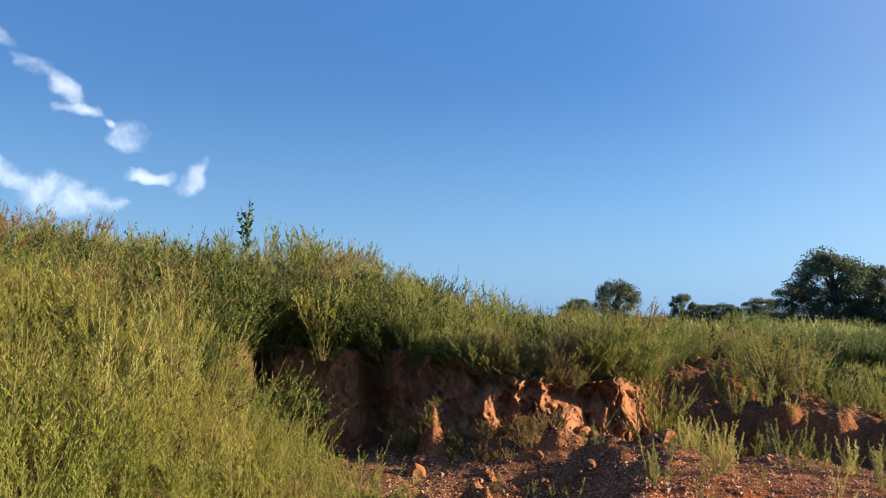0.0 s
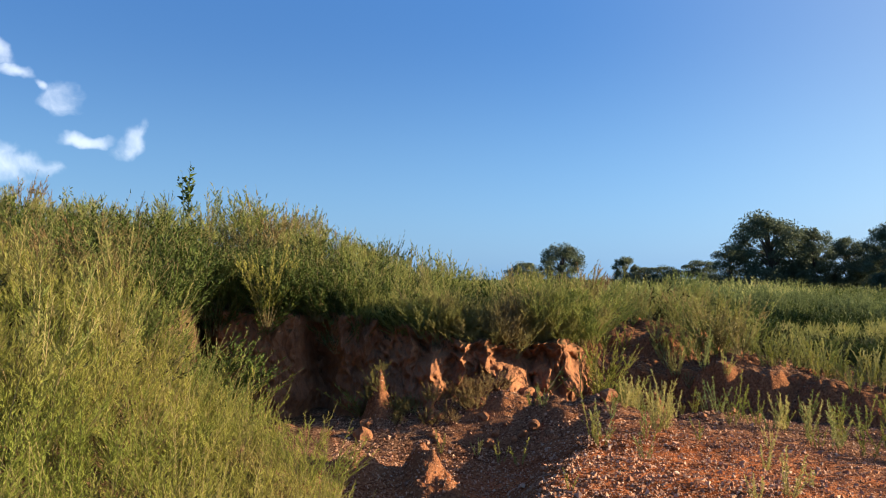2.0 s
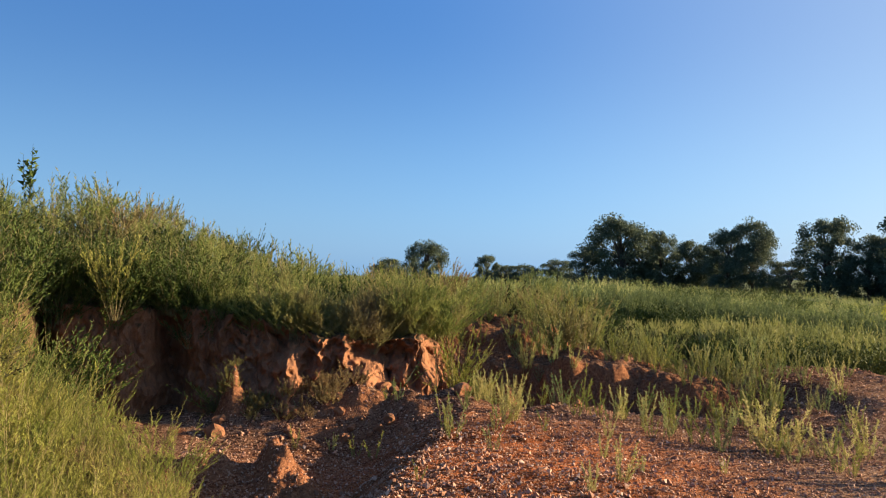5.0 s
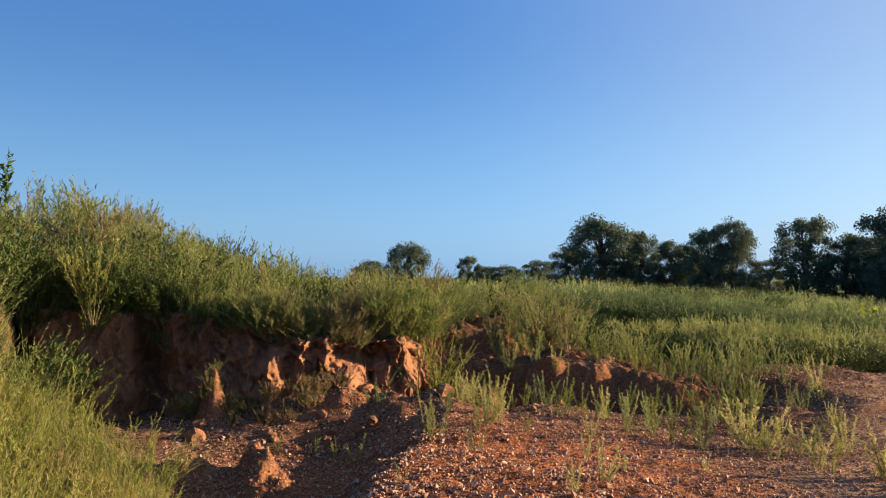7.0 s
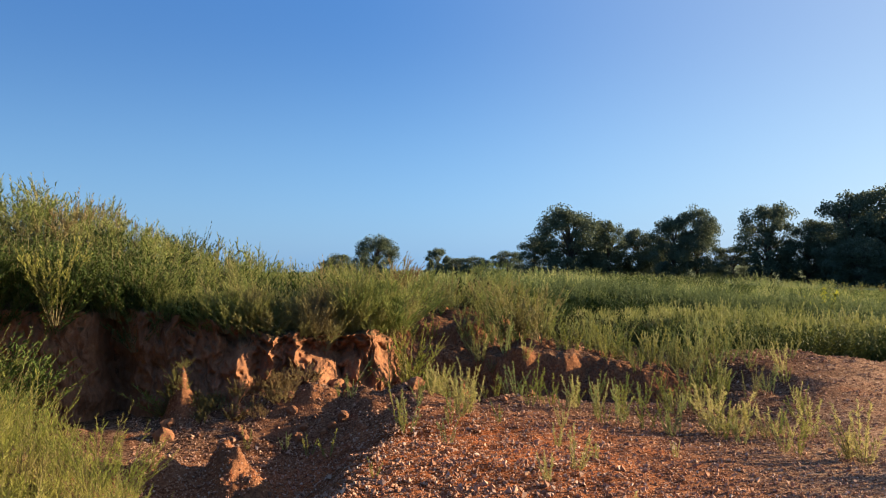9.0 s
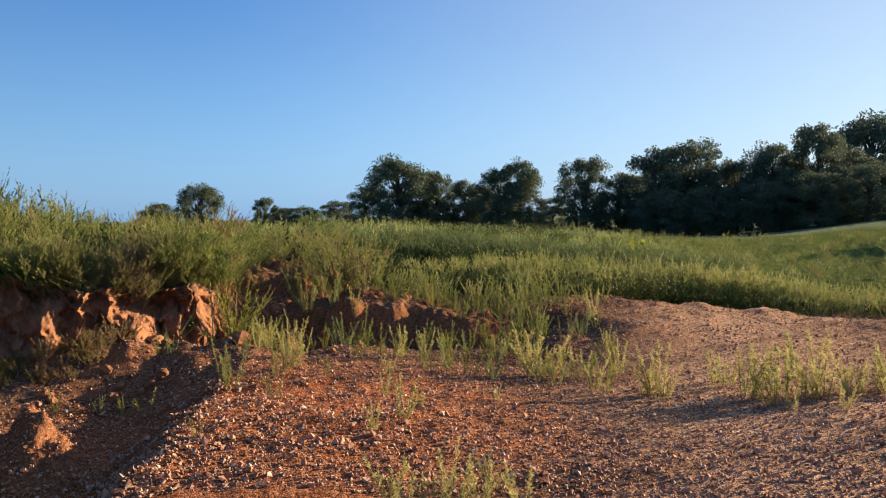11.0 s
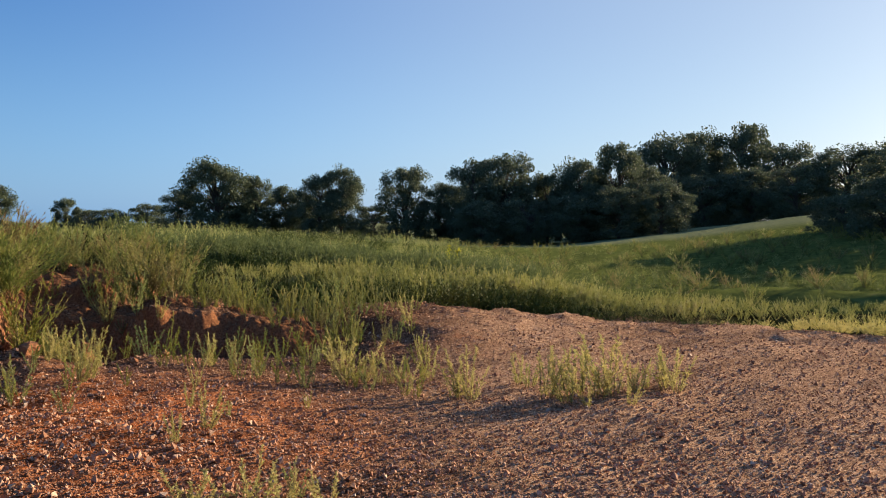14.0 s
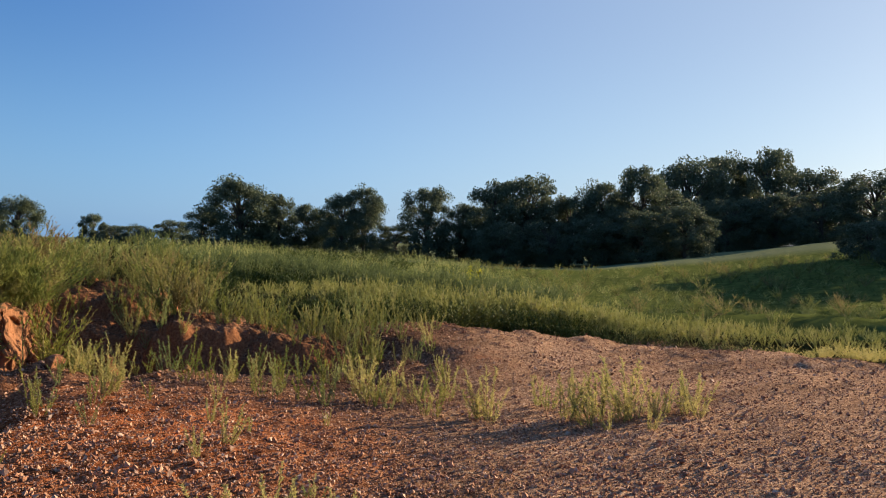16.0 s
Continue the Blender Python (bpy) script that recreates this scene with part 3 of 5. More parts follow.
def build_bank():
    """The steep eroded clay face between the lot and the ground above."""
    az, v = np.arange(-12.9, 15.6, 0.05), np.linspace(0, 1, 64)
    a, h = np.meshgrid(az, v, indexing="ij")
    r0 = curve(a, BANK_FOOT)
    x, y = r0 * np.sin(np.radians(a)), r0 * np.cos(np.radians(a))
    foot = r0 + 0.35 * fractal(x * 0.9, y * 0.9, 3, 3) * smooth(-16, -12, a) * 0.6
    along = np.radians(a) * 9.6
    apron = np.clip(0.5 + 1.3 * fractal(along * 0.9, along * 0 + 3, 45, 2), 0, 1) * smooth(-5, 0, a)
    out = 0.20 * (1 - h) ** 1.6 - 0.06 * np.sin(h * np.pi) + 0.03 + (0.14 * (1 - h) + 0.16 * apron * (1 - h) ** 2.6) * smooth(-5, 2, a)
    for a0, size, wide, lo, hi in RIBS:
        d = (np.radians(a - a0) * 9.6 + 0.06 * fractal(h * 3 + a0, h * 0 + a0, 41, 2)) / (wide * (1.55 - 0.85 * h))
        rise = smooth(lo - 0.18, lo + 0.1, h) * (1 - smooth(hi - 0.12, hi + 0.06, h)) if lo > 0 else 1 - smooth(hi - 0.25, hi + 0.08, h)
        out = out + 1.35 * size * np.exp(-np.abs(d / 0.8) ** 1.5) * rise * (1.1 - 0.35 * h)
    rugged = smooth(7, 13, a)
    ridge = 1 - np.abs(2 * fractal(along * 1.7 + 0.4 * h, h * 1.3, 51, 3))
    out = out + (0.16 - 0.08 * rugged) * (ridge - 0.6) * (0.25 + 0.65 * smooth(-2, 2, a)) * (0.4 + 0.6 * np.sin(np.pi * np.clip(h + 0.1, 0, 1)))
    out = out + (0.05 + 0.07 * smooth(-3, 1, a)) * fractal(along * 5, h * 4, 61, 4, 0.6) + 0.085 * fractal(along * 18, h * 16, 65, 3, 0.6)
    # small flutes and crumbling buttresses
    flute = 1 - np.abs(2 * fractal(along * 3.4 + 0.8 * h, h * 2.2, 55, 2))
    crag = 1 - np.abs(2 * fractal(along * 8 + 0.7 * h, h * 4.5, 57, 3))
    out = out + (0.10 * (flute - 0.6) + 0.10 * (crag - 0.6)) * smooth(-7, -3, a) * smooth(0.02, 0.2, h)
    out = out + rugged * (0.20 * fractal(along * 1.2, h * 3.0, 81, 3, 0.6) + 0.07 * (0.5 - np.abs(fractal(along * 4.5, h * 3, 85, 3))))
    fade = smooth(-12.9, -11.2, a)
    crust = smooth(0.52, 0.70, h) * (1 - smooth(0.86, 0.95, h)) * smooth(-4, 0, a)
    out = out + crust * (0.05 + 0.11 * fractal(along * 6.5, h * 7, 67, 4, 0.65))
    out = out + 0.04 * smooth(0.72, 0.84, h) * (1 - rugged) + 0.10 * rugged * (1 - h) + 0.10 * rugged * smooth(0.40, 0.55, h) + 0.05 * fractal(along * 7, h * 6, 63, 2) * smooth(0.7, 0.84, h)
    r = foot + 0.12 - out * (0.25 + 0.75 * fade)
    r = r + 0.7 * smooth(-11.6, -12.7, a)
    r = r - 0.16 * rugged * (1 - h) ** 1.3 + 0.55 * smooth(12.5, 15.6, a)
    r = r + (foot + 0.95 - r) * smooth(0.84 - 0.22 * rugged, 1.0, h)
    x, y = r * np.sin(np.radians(a)), r * np.cos(np.radians(a))
    base = ground_height((foot - 0.55) * np.sin(np.radians(a)), (foot - 0.55) * np.cos(np.radians(a))) - 0.12
    top = ground_height((foot + 1.0) * np.sin(np.radians(a)), (foot + 1.0) * np.cos(np.radians(a)))
    crumble = 0.17 * fractal(along * 1.1, along * 0, 71, 4, 0.6) - 0.02
    z = base + (top - base + 0.02 + crumble * smooth(0.5, 0.85, h) * (1 - smooth(0.9, 1, h))) * (np.clip(h / 0.88, 0, 1) * (1 - rugged) + np.sin(0.5 * np.pi * np.clip(h / 0.95, 0, 1)) * rugged) - 0.05 * smooth(0.95, 1.0, h)
    z = z + rugged * 0.07 * fractal(along * 3, h * 5, 73, 4, 0.6) * smooth(0.1, 0.3, h) * (1 - smooth(0.92, 1, h))
    slip = 0.09 * fractal(along * 3.5 + 7, h * 4.5, 91, 4, 0.6) * smooth(0.05, 0.25, h) * (1 - smooth(0.9, 1, h))
    x, y = x + slip * np.cos(np.radians(a)), y - slip * np.sin(np.radians(a))
    p = np.stack([x.ravel(), y.ravel(), z.ravel()], 1)
    ob = new("clay_bank", fast_mesh("clay_bank", p, sheet(len(az), len(v)), [CLAY], flat=False))
    return tagged(ob, "steep eroded orange clay bank with crumbling ribs", "clay bank", kind="structure")


bank = build_bank()


# ---- weeds ----
def tube(points, radii, sides=3):
    """Rings round a line; returns places and faces."""
    pts = np.array(points)
    ang = np.arange(sides) * 2 * np.pi / sides
    v = pts[:, None, :] + np.stack([np.cos(ang), np.sin(ang), 0 * ang], 1)[None] * np.array(radii)[:, None, None]
    f = []
    for i in range(len(pts) - 1):
        for j in range(sides):
            k = (j + 1) % sides
            f.append((i * sides + j, i * sides + k, (i + 1) * sides + k))
            f.append((i * sides + j, (i + 1) * sides + k, (i + 1) * sides + j))
    return v.reshape(-1, 3), np.array(f)


def leaves(base, along, length, width, g):
    """Narrow pointed blades from base points along given ways."""
    n = len(base)
    along = along / np.linalg.norm(along, axis=1)[:, None]
    side = np.cross(along, g.normal(size=(n, 3)))
    side /= np.linalg.norm(side, axis=1)[:, None] + 1e-9
    tip = base + along * length[:, None]
    tip[:, 2] -= 0.18 * length * g.random(n)
    v = np.stack([base - side * (width / 2)[:, None], base + side * (width / 2)[:, None], tip], 1)
    return v.reshape(-1, 3), np.arange(3 * n).reshape(n, 3)


class Pile:
    """Gathers leaf and stem faces of many plants."""
    def __init__(self):
        self.v, self.f, self.s, self.n = [], [], [], 0

    def add(self, v, f, slot):
        self.v.append(v)
        self.f.append(f + self.n)
        self.s.append(np.full(len(f), slot))
        self.n += len(v)

    def arrays(self):
        return np.concatenate(self.v), np.concatenate(self.f), np.concatenate(self.s)


def weed_shape(seed, stems=18, main=22, twigs=3, per=7, spread=0.5, leaf_len=0.06, leaf_wid=0.014, bare=0.3, thick=0.005, stalk=3, branch=0.22, bow=1.15, tight=0.45, dome=0.30, jitter=0.28):
    """A weed one metre tall: a broom of stems fanning out of a narrow foot, each feathered with narrow leaves above a bare base."""
    g = np.random.default_rng(seed)
    p = Pile()
    for s in range(stems):
        a = g.random() * 2 * np.pi
        lean = spread * math.sqrt(g.random()) * np.array([math.cos(a), math.sin(a)])
        foot = 0.05 * lean / max(spread, 0.01)
        tall = g.uniform(1 - jitter, 1.0) * (1 - dome * (lean @ lean) / spread ** 2) if s else 0.96
        ts = np.linspace(0, 1, max(stalk, 3))
        line = np.stack([foot[0] + lean[0] * ts ** bow, foot[1] + lean[1] * ts ** bow, tall * ts], 1)
        if stalk:
            p.add(*tube(line, thick * (1.25 - ts)), 1)
        axis = np.array([lean[0], lean[1], tall])
        axis = axis / np.linalg.norm(axis)
        t = bare + (1 - bare) * (np.arange(main) + g.random(main)) / main
        bases, ways, fine = [np.stack([np.interp(t, ts, line[:, k]) for k in range(3)], 1)], [np.tile(axis, (main, 1))], [1.15 - 0.3 * t]
        for k in range(twigs):
            t0 = g.uniform(bare, 0.85)
            w = g.random() * 2 * np.pi
            d = axis * 0.85 + np.array([math.cos(w), math.sin(w), 0.2]) * g.uniform(0.3, 0.75)
            d = d / np.linalg.norm(d)
            u = (np.arange(per) + g.random(per)) / per
            root = np.array([np.interp(t0, ts, line[:, k2]) for k2 in range(3)])
            bases.append(root + d * (branch * (1.3 - t0) * g.uniform(0.7, 1.2) * u)[:, None])
            ways.append(np.tile(d, (per, 1)))
            fine.append(1.05 - 0.4 * u)
        base, way, fine = np.concatenate(bases), np.concatenate(ways), np.concatenate(fine)
        n = len(base)
        turn = g.random(n) * 2 * np.pi
        out = tight * g.uniform(0.6, 1.4, n)
        way = way + np.stack([np.cos(turn) * out, np.sin(turn) * out, 0.1 * g.normal(size=n)], 1)
        p.add(*leaves(base, way, leaf_len * g.uniform(0.65, 1.25, n) * fine, leaf_wid * g.uniform(0.7, 1.3, n), g), 0)
    return p.arrays()


def scatter(name, shapes, places, heights, mats, seed, lean=0.12, wide=(0.85, 1.25)):
    """One mesh of many plants at given places (n x 3) with given heights."""
    g = np.random.default_rng(seed)
    pick = g.integers(0, len(shapes), len(places))
    V, F, S, at = [], [], [], 0
    for k, (v, f, s) in enumerate(shapes):
        who = np.where(pick == k)[0]
        if not len(who):
            continue
        n = len(who)
        turn = g.random(n) * 2 * np.pi
        c, sn = np.cos(turn)[:, None], np.sin(turn)[:, None]
        h = heights[who][:, None]
        w = h * g.uniform(*wide, n)[:, None]
        x = (v[None, :, 0] * c - v[None, :, 1] * sn) * w
        y = (v[None, :, 0] * sn + v[None, :, 1] * c) * w
        z = v[None, :, 2] * h
        lx, ly = g.normal(size=(2, n, 1)) * lean
        x, y = x + lx * z, y + ly * z
        q = np.stack([x, y, z], 2) + places[who][:, None, :]
        V.append(q.reshape(-1, 3))
        F.append((f[None] + (np.arange(n) * len(v))[:, None, None] + at).reshape(-1, 3))
        S.append(np.tile(s, n))
        at += n * len(v)
    me = fast_mesh(name, np.concatenate(V), np.concatenate(F), mats, np.concatenate(S))
    return new(name, me)


def spots(count, a0, a1, r0, r1, seed, keep=None, sink=0.02, even=False, gap=0.0):
    """Random places on the ground between two headings and two distances."""
    g = np.random.default_rng(seed)
    az = g.uniform(a0, a1, count)
    u = g.random(count)
    r = np.exp(np.log(r0) + u * np.log(r1 / r0)) if even else np.sqrt(r0 ** 2 + u * (r1 ** 2 - r0 ** 2))
    x, y = r * np.sin(np.radians(az)), r * np.cos(np.radians(az))
    if keep is not None:
        k = keep(az, r, x, y, g)
        az, r, x, y = az[k], r[k], x[k], y[k]
    if gap:
        k = spaced(gap)(x, y)
        az, r, x, y = az[k], r[k], x[k], y[k]
    return np.stack([x, y, ground_height(x, y) - sink], 1), az, r


NEAR = [weed_shape(100 + i, 12, 46, 8, 16, 0.38, 0.040, 0.0066, 0.14, tight=0.50, branch=0.22, jitter=0.35, thick=0.004) for i in range(8)]
MID = [weed_shape(120 + i, 15, 36, 8, 11, 0.54, 0.058, 0.0120, 0.20, tight=0.52, dome=0.50, jitter=0.20, branch=0.25, thick=0.0035) for i in range(8)]
BROAD = [weed_shape(130 + i, 10, 14, 1, 4, 0.66, 0.110, 0.030, 0.0, stalk=0, tight=0.7, branch=0.3) for i in range(6)]
BUSHY = [weed_shape(140 + i, 15, 26, 5, 11, 0.58, 0.056, 0.0175, 0.10, tight=0.7, branch=0.27, thick=0.004) for i in range(6)]
FARW = [weed_shape(160 + i, 14, 26, 3, 7, 0.52, 0.075, 0.0200, 0.36, tight=0.55, dome=0.40, jitter=0.24, branch=0.22, stalk=0) for i in range(6)]
VFAR = [weed_shape(180 + i, 12, 9, 0, 3, 0.75, 0.13, 0.046, 0.15, stalk=0, branch=0.4, dome=0.55, jitter=0.15) for i in range(5)]


def spaced(gap):
    """Thins places so that neighbours stand at least gap (metres, or a list of them) apart."""
    def thin(x, y):
        kept, out = [], np.zeros(len(x), bool)
        cells = {}
        for i in range(len(x)):
            d = gap if np.isscalar(gap) else gap[i]
            cx, cy = int(x[i] // 1.0), int(y[i] // 1.0)
            near = [j for a in (-1, 0, 1) for b in (-1, 0, 1) for j in cells.get((cx + a, cy + b), ())]
            if all((x[i] - x[j]) ** 2 + (y[i] - y[j]) ** 2 > d * d for j in near):
                cells.setdefault((cx, cy), []).append(i)
                out[i] = True
        return out
    return thin


def lumps(p, seed, low=0.6, high=1.3, scale=0.8):
    """Heights that rise and fall in drifts."""
    n = fractal(p[:, 0] * scale, p[:, 1] * scale, seed, 3)
    g = np.random.default_rng(seed)
    return (low + (high - low) * np.clip(n + 0.5, 0, 1)) * g.uniform(0.76, 1.12, len(p))


def brush_edge(az, r, x, y, g):
    edge = -3.0 - 1.6 * np.abs(value_noise(r * 1.3, r * 0, 77)) - 9.0 * np.clip(r - 6.7, 0, 9)
    return az < edge


# near drift of yellow-green weeds
p, az, r = spots(2200, -42, -3, 4.6, 9.6, 201, brush_edge, gap=0.22)
h = lumps(p, 1, 0.72, 1.1) * curve(az, [(-40, 1.0), (-15, 0.95), (-12, 0.92), (-8, 0.84), (-3, 0.62)])
tagged(scatter("near_weeds", NEAR, p, h, [GOLD, STEM], 11, wide=(0.9, 1.3)), "dense yellow-green feathery weeds on the slope", "weeds", kind="stuff")


def behind_bank(az, r, x, y, g):
    return r > curve(az, BANK_FOOT) + 0.95 + 0.2 * g.random(len(r))


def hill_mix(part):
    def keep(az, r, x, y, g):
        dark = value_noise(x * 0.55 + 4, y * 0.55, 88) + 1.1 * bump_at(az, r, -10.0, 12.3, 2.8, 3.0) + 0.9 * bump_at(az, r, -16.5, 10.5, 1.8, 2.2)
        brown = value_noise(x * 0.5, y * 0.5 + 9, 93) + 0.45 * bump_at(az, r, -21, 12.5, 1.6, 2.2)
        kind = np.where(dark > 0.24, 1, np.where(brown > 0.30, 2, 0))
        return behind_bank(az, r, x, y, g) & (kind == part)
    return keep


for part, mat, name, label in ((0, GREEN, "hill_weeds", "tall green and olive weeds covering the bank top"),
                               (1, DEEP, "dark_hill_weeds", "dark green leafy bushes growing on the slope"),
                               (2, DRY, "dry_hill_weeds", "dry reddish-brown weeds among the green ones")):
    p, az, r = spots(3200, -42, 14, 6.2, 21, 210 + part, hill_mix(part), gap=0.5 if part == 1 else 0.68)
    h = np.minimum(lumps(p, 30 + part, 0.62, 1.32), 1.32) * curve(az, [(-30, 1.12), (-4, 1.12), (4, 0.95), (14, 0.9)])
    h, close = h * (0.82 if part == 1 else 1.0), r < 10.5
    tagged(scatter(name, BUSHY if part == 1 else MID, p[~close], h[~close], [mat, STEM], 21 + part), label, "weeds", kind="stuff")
    if close.any():
        tagged(scatter(name.replace("hill", "slope"), NEAR, p[close], h[close], [mat, STEM], 61 + part), label.replace("bank top", "slope"), "weeds", kind="stuff")

p, az, r = spots(60, -24.0, -17.0, 8.8, 10.8, 217, gap=0.5)
tagged(scatter("dry_slope_weeds", MID, p, lumps(p, 57, 0.8, 1.08), [DRY, STEM], 27, lean=0.2), "dry reddish-brown weeds leaning among green ones", "weeds", kind="stuff")

# Fill between the weeds; its dark leaf colour paints the shaded gaps.
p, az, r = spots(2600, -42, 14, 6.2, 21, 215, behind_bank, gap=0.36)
tagged(scatter("hill_shade_undergrowth", BROAD, p, lumps(p, 30, 0.30, 0.60), [GAP_SHADE, STEM], 24, wide=(1.0, 1.5)), "undergrowth coloured near black as shade between the weeds", "undergrowth", kind="stuff")


def along_edge(count, a0, a1, near, far, seed):
    g = np.random.default_rng(seed)
    az = g.uniform(a0, a1, count)
    r = curve(az, BANK_FOOT) + g.uniform(near, far, count)
    x, y = r * np.sin(np.radians(az)), r * np.cos(np.radians(az))
    back = np.where(near > 0, (r + 0.7) / r, 1.0)
    return np.stack([x, y, ground_height(x * back, y * back) - 0.04], 1), az, r


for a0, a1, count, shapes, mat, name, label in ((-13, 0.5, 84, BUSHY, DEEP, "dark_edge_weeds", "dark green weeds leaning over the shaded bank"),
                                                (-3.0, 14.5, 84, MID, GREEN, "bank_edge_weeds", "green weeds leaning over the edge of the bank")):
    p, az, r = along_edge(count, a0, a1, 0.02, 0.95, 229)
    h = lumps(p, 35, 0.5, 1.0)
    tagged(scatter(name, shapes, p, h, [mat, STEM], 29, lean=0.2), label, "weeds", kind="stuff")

g = np.random.default_rng(235)
az = np.sort(g.uniform(0.5, 13.5, 46))
r = curve(az, BANK_FOOT) + g.uniform(0.02, 0.30, 46)
x, y = r * np.sin(np.radians(az)), r * np.cos(np.radians(az))
p = np.stack([x, y, ground_height(x * (r + 0.8) / r, y * (r + 0.8) / r) - 0.14], 1)
tagged(scatter("lip_weeds", MID, p, g.uniform(0.28, 0.62, 46), [GREEN, STEM], 35, lean=0.25, wide=(1.0, 1.5)), "short green weeds hanging over the clay lip", "weeds", kind="stuff")

p, az, r = spots(420, -19, -9.0, 7.6, 9.7, 233, lambda az, r, x, y, g: r < 9.6 - 0.45 * np.clip(az + 12, 0, 5), gap=0.27)
h = lumps(p, 46, 0.7, 1.0) * curve(az, [(-19, 1.15), (-14, 1.12), (-12, 1.0), (-10.5, 0.74), (-9, 0.5)])
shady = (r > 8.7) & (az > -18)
tagged(scatter("bank_end_weeds", NEAR, p[~shady], h[~shady], [GREEN, STEM], 33), "bright green weeds where the bank meets the slope", "weeds", kind="stuff")
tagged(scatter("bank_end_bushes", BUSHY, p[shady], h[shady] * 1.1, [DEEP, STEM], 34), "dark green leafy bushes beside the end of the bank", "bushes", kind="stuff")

p, az, r = spots(900, 9, 27, 10.3, 22, 230, lambda az, r, x, y, g: (az < 22) & ((az < 14.5) | (r > 11.8)) & (r > curve(az, BANK_FOOT) + 0.95 + 1.1 * smooth(13.5, 15, az) * (1 - smooth(22, 25, az))) & (np.abs(r - 11.3) > 0.3 * smooth(14, 15, az)), gap=0.42)
h = lumps(p, 36, 0.45, 0.95)
tagged(scatter("bank_top_weeds", MID, p, h, [GREEN, STEM], 31), "green weeds on the flat ground above the bank", "weeds", kind="stuff")

def even_tops(p, seed, low, high, scale):
    n = fractal(p[:, 0] * scale, p[:, 1] * scale, seed, 2)
    return (low + (high - low) * np.clip(n * 1.3 + 0.5, 0, 1)) * np.random.default_rng(seed).uniform(0.86, 1.1, len(p))


def front_belt(az, r, x, y, g):
    return ((az > 26.5) | (g.random(len(r)) < 0.05)) & (r > front_of(az) + 0.3) & (r < front_of(az) + 2.4 + 1.2 * value_noise(az * 0.22, az * 0 + 3, 98))


# height of the weed tops along the belt, by heading
BELT_TOP = [(20, 1.0), (28, 0.86), (31.4, 0.93), (35, 0.99), (39, 0.92), (43, 0.84), (48.7, 0.68), (52, 0.57), (56, 0.48), (61, 0.36), (65, 0.28), (80, 0.26)]
p, az, r = spots(16000, 18.5, 84, 13.2, 21.5, 240, front_belt, gap=0.23)
h = np.clip(curve(az, BELT_TOP) - p[:, 2], 0.18, 1.0) * even_tops(p, 37, 0.80, 1.06, 0.7)
tagged(scatter("meadow_weeds", FARW, p, h, [BELT, STEM], 41, lean=0.06), "belt of sunlit green meadow weeds behind the gravel", "weeds", kind="stuff")
# Dark leaves set in front paint the shaded foot of the belt.
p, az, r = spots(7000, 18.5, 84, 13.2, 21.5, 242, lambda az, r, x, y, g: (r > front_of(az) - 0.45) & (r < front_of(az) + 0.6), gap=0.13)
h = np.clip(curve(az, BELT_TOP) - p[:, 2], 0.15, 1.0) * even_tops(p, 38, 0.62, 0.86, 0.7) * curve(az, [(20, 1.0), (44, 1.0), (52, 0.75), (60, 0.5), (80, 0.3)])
tagged(scatter("belt_shade_undergrowth", BROAD, p, h, [DEEP, STEM], 42, lean=0.06), "dark green undergrowth as painted shade at the foot of the weed belt", "undergrowth", kind="stuff")
# Near-black leaves here paint the shade of the hollow.
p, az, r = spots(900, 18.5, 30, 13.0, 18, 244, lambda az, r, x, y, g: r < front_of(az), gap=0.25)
tagged(scatter("hollow_shade_undergrowth", BROAD, p, lumps(p, 48, 0.35, 0.6), [GAP_SHADE, STEM], 44), "low undergrowth coloured near black as shade in the hollow", "undergrowth", kind="stuff")

# the second belt stands beyond a dark hollow; its darker leaf colour is painted shade
SECOND_TOP = [(18, 1.40), (23, 1.46), (27, 1.40), (33, 1.22), (37, 1.02), (41, 0.92), (46, 0.80), (50, 0.50)]
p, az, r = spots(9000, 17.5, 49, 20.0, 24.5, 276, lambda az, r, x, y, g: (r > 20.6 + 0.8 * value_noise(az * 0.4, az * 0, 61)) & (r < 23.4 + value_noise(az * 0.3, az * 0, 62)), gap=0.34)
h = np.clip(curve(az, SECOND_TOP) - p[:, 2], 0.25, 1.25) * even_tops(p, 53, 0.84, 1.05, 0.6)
tagged(scatter("second_belt_weeds", FARW, p, h, [SHADE_GREEN, STEM], 77, lean=0.06), "second belt of weeds beyond a dark hollow, leaf colour darkened as shade", "weeds", kind="stuff")
# Dark leaves as painted shade on the front of the second belt.
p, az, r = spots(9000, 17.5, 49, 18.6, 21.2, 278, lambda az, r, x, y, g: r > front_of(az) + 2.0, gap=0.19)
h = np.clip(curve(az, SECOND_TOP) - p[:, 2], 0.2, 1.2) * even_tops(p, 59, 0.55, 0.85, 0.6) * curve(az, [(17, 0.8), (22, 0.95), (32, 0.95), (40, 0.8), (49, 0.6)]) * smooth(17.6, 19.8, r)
tagged(scatter("hollow_shade_weeds", BROAD, p, h, [DEEP, STEM], 78), "dark green weeds as painted shade in the hollow between the belts", "weeds", kind="stuff")

# Darker leaf colour paints this meadow as shaded behind the crest.
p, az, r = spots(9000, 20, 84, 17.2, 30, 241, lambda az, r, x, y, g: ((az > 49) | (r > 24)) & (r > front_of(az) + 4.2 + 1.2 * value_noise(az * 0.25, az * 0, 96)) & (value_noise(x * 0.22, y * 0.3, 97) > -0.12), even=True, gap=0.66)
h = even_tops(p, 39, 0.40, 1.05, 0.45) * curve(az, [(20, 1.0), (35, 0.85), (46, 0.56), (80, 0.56)])
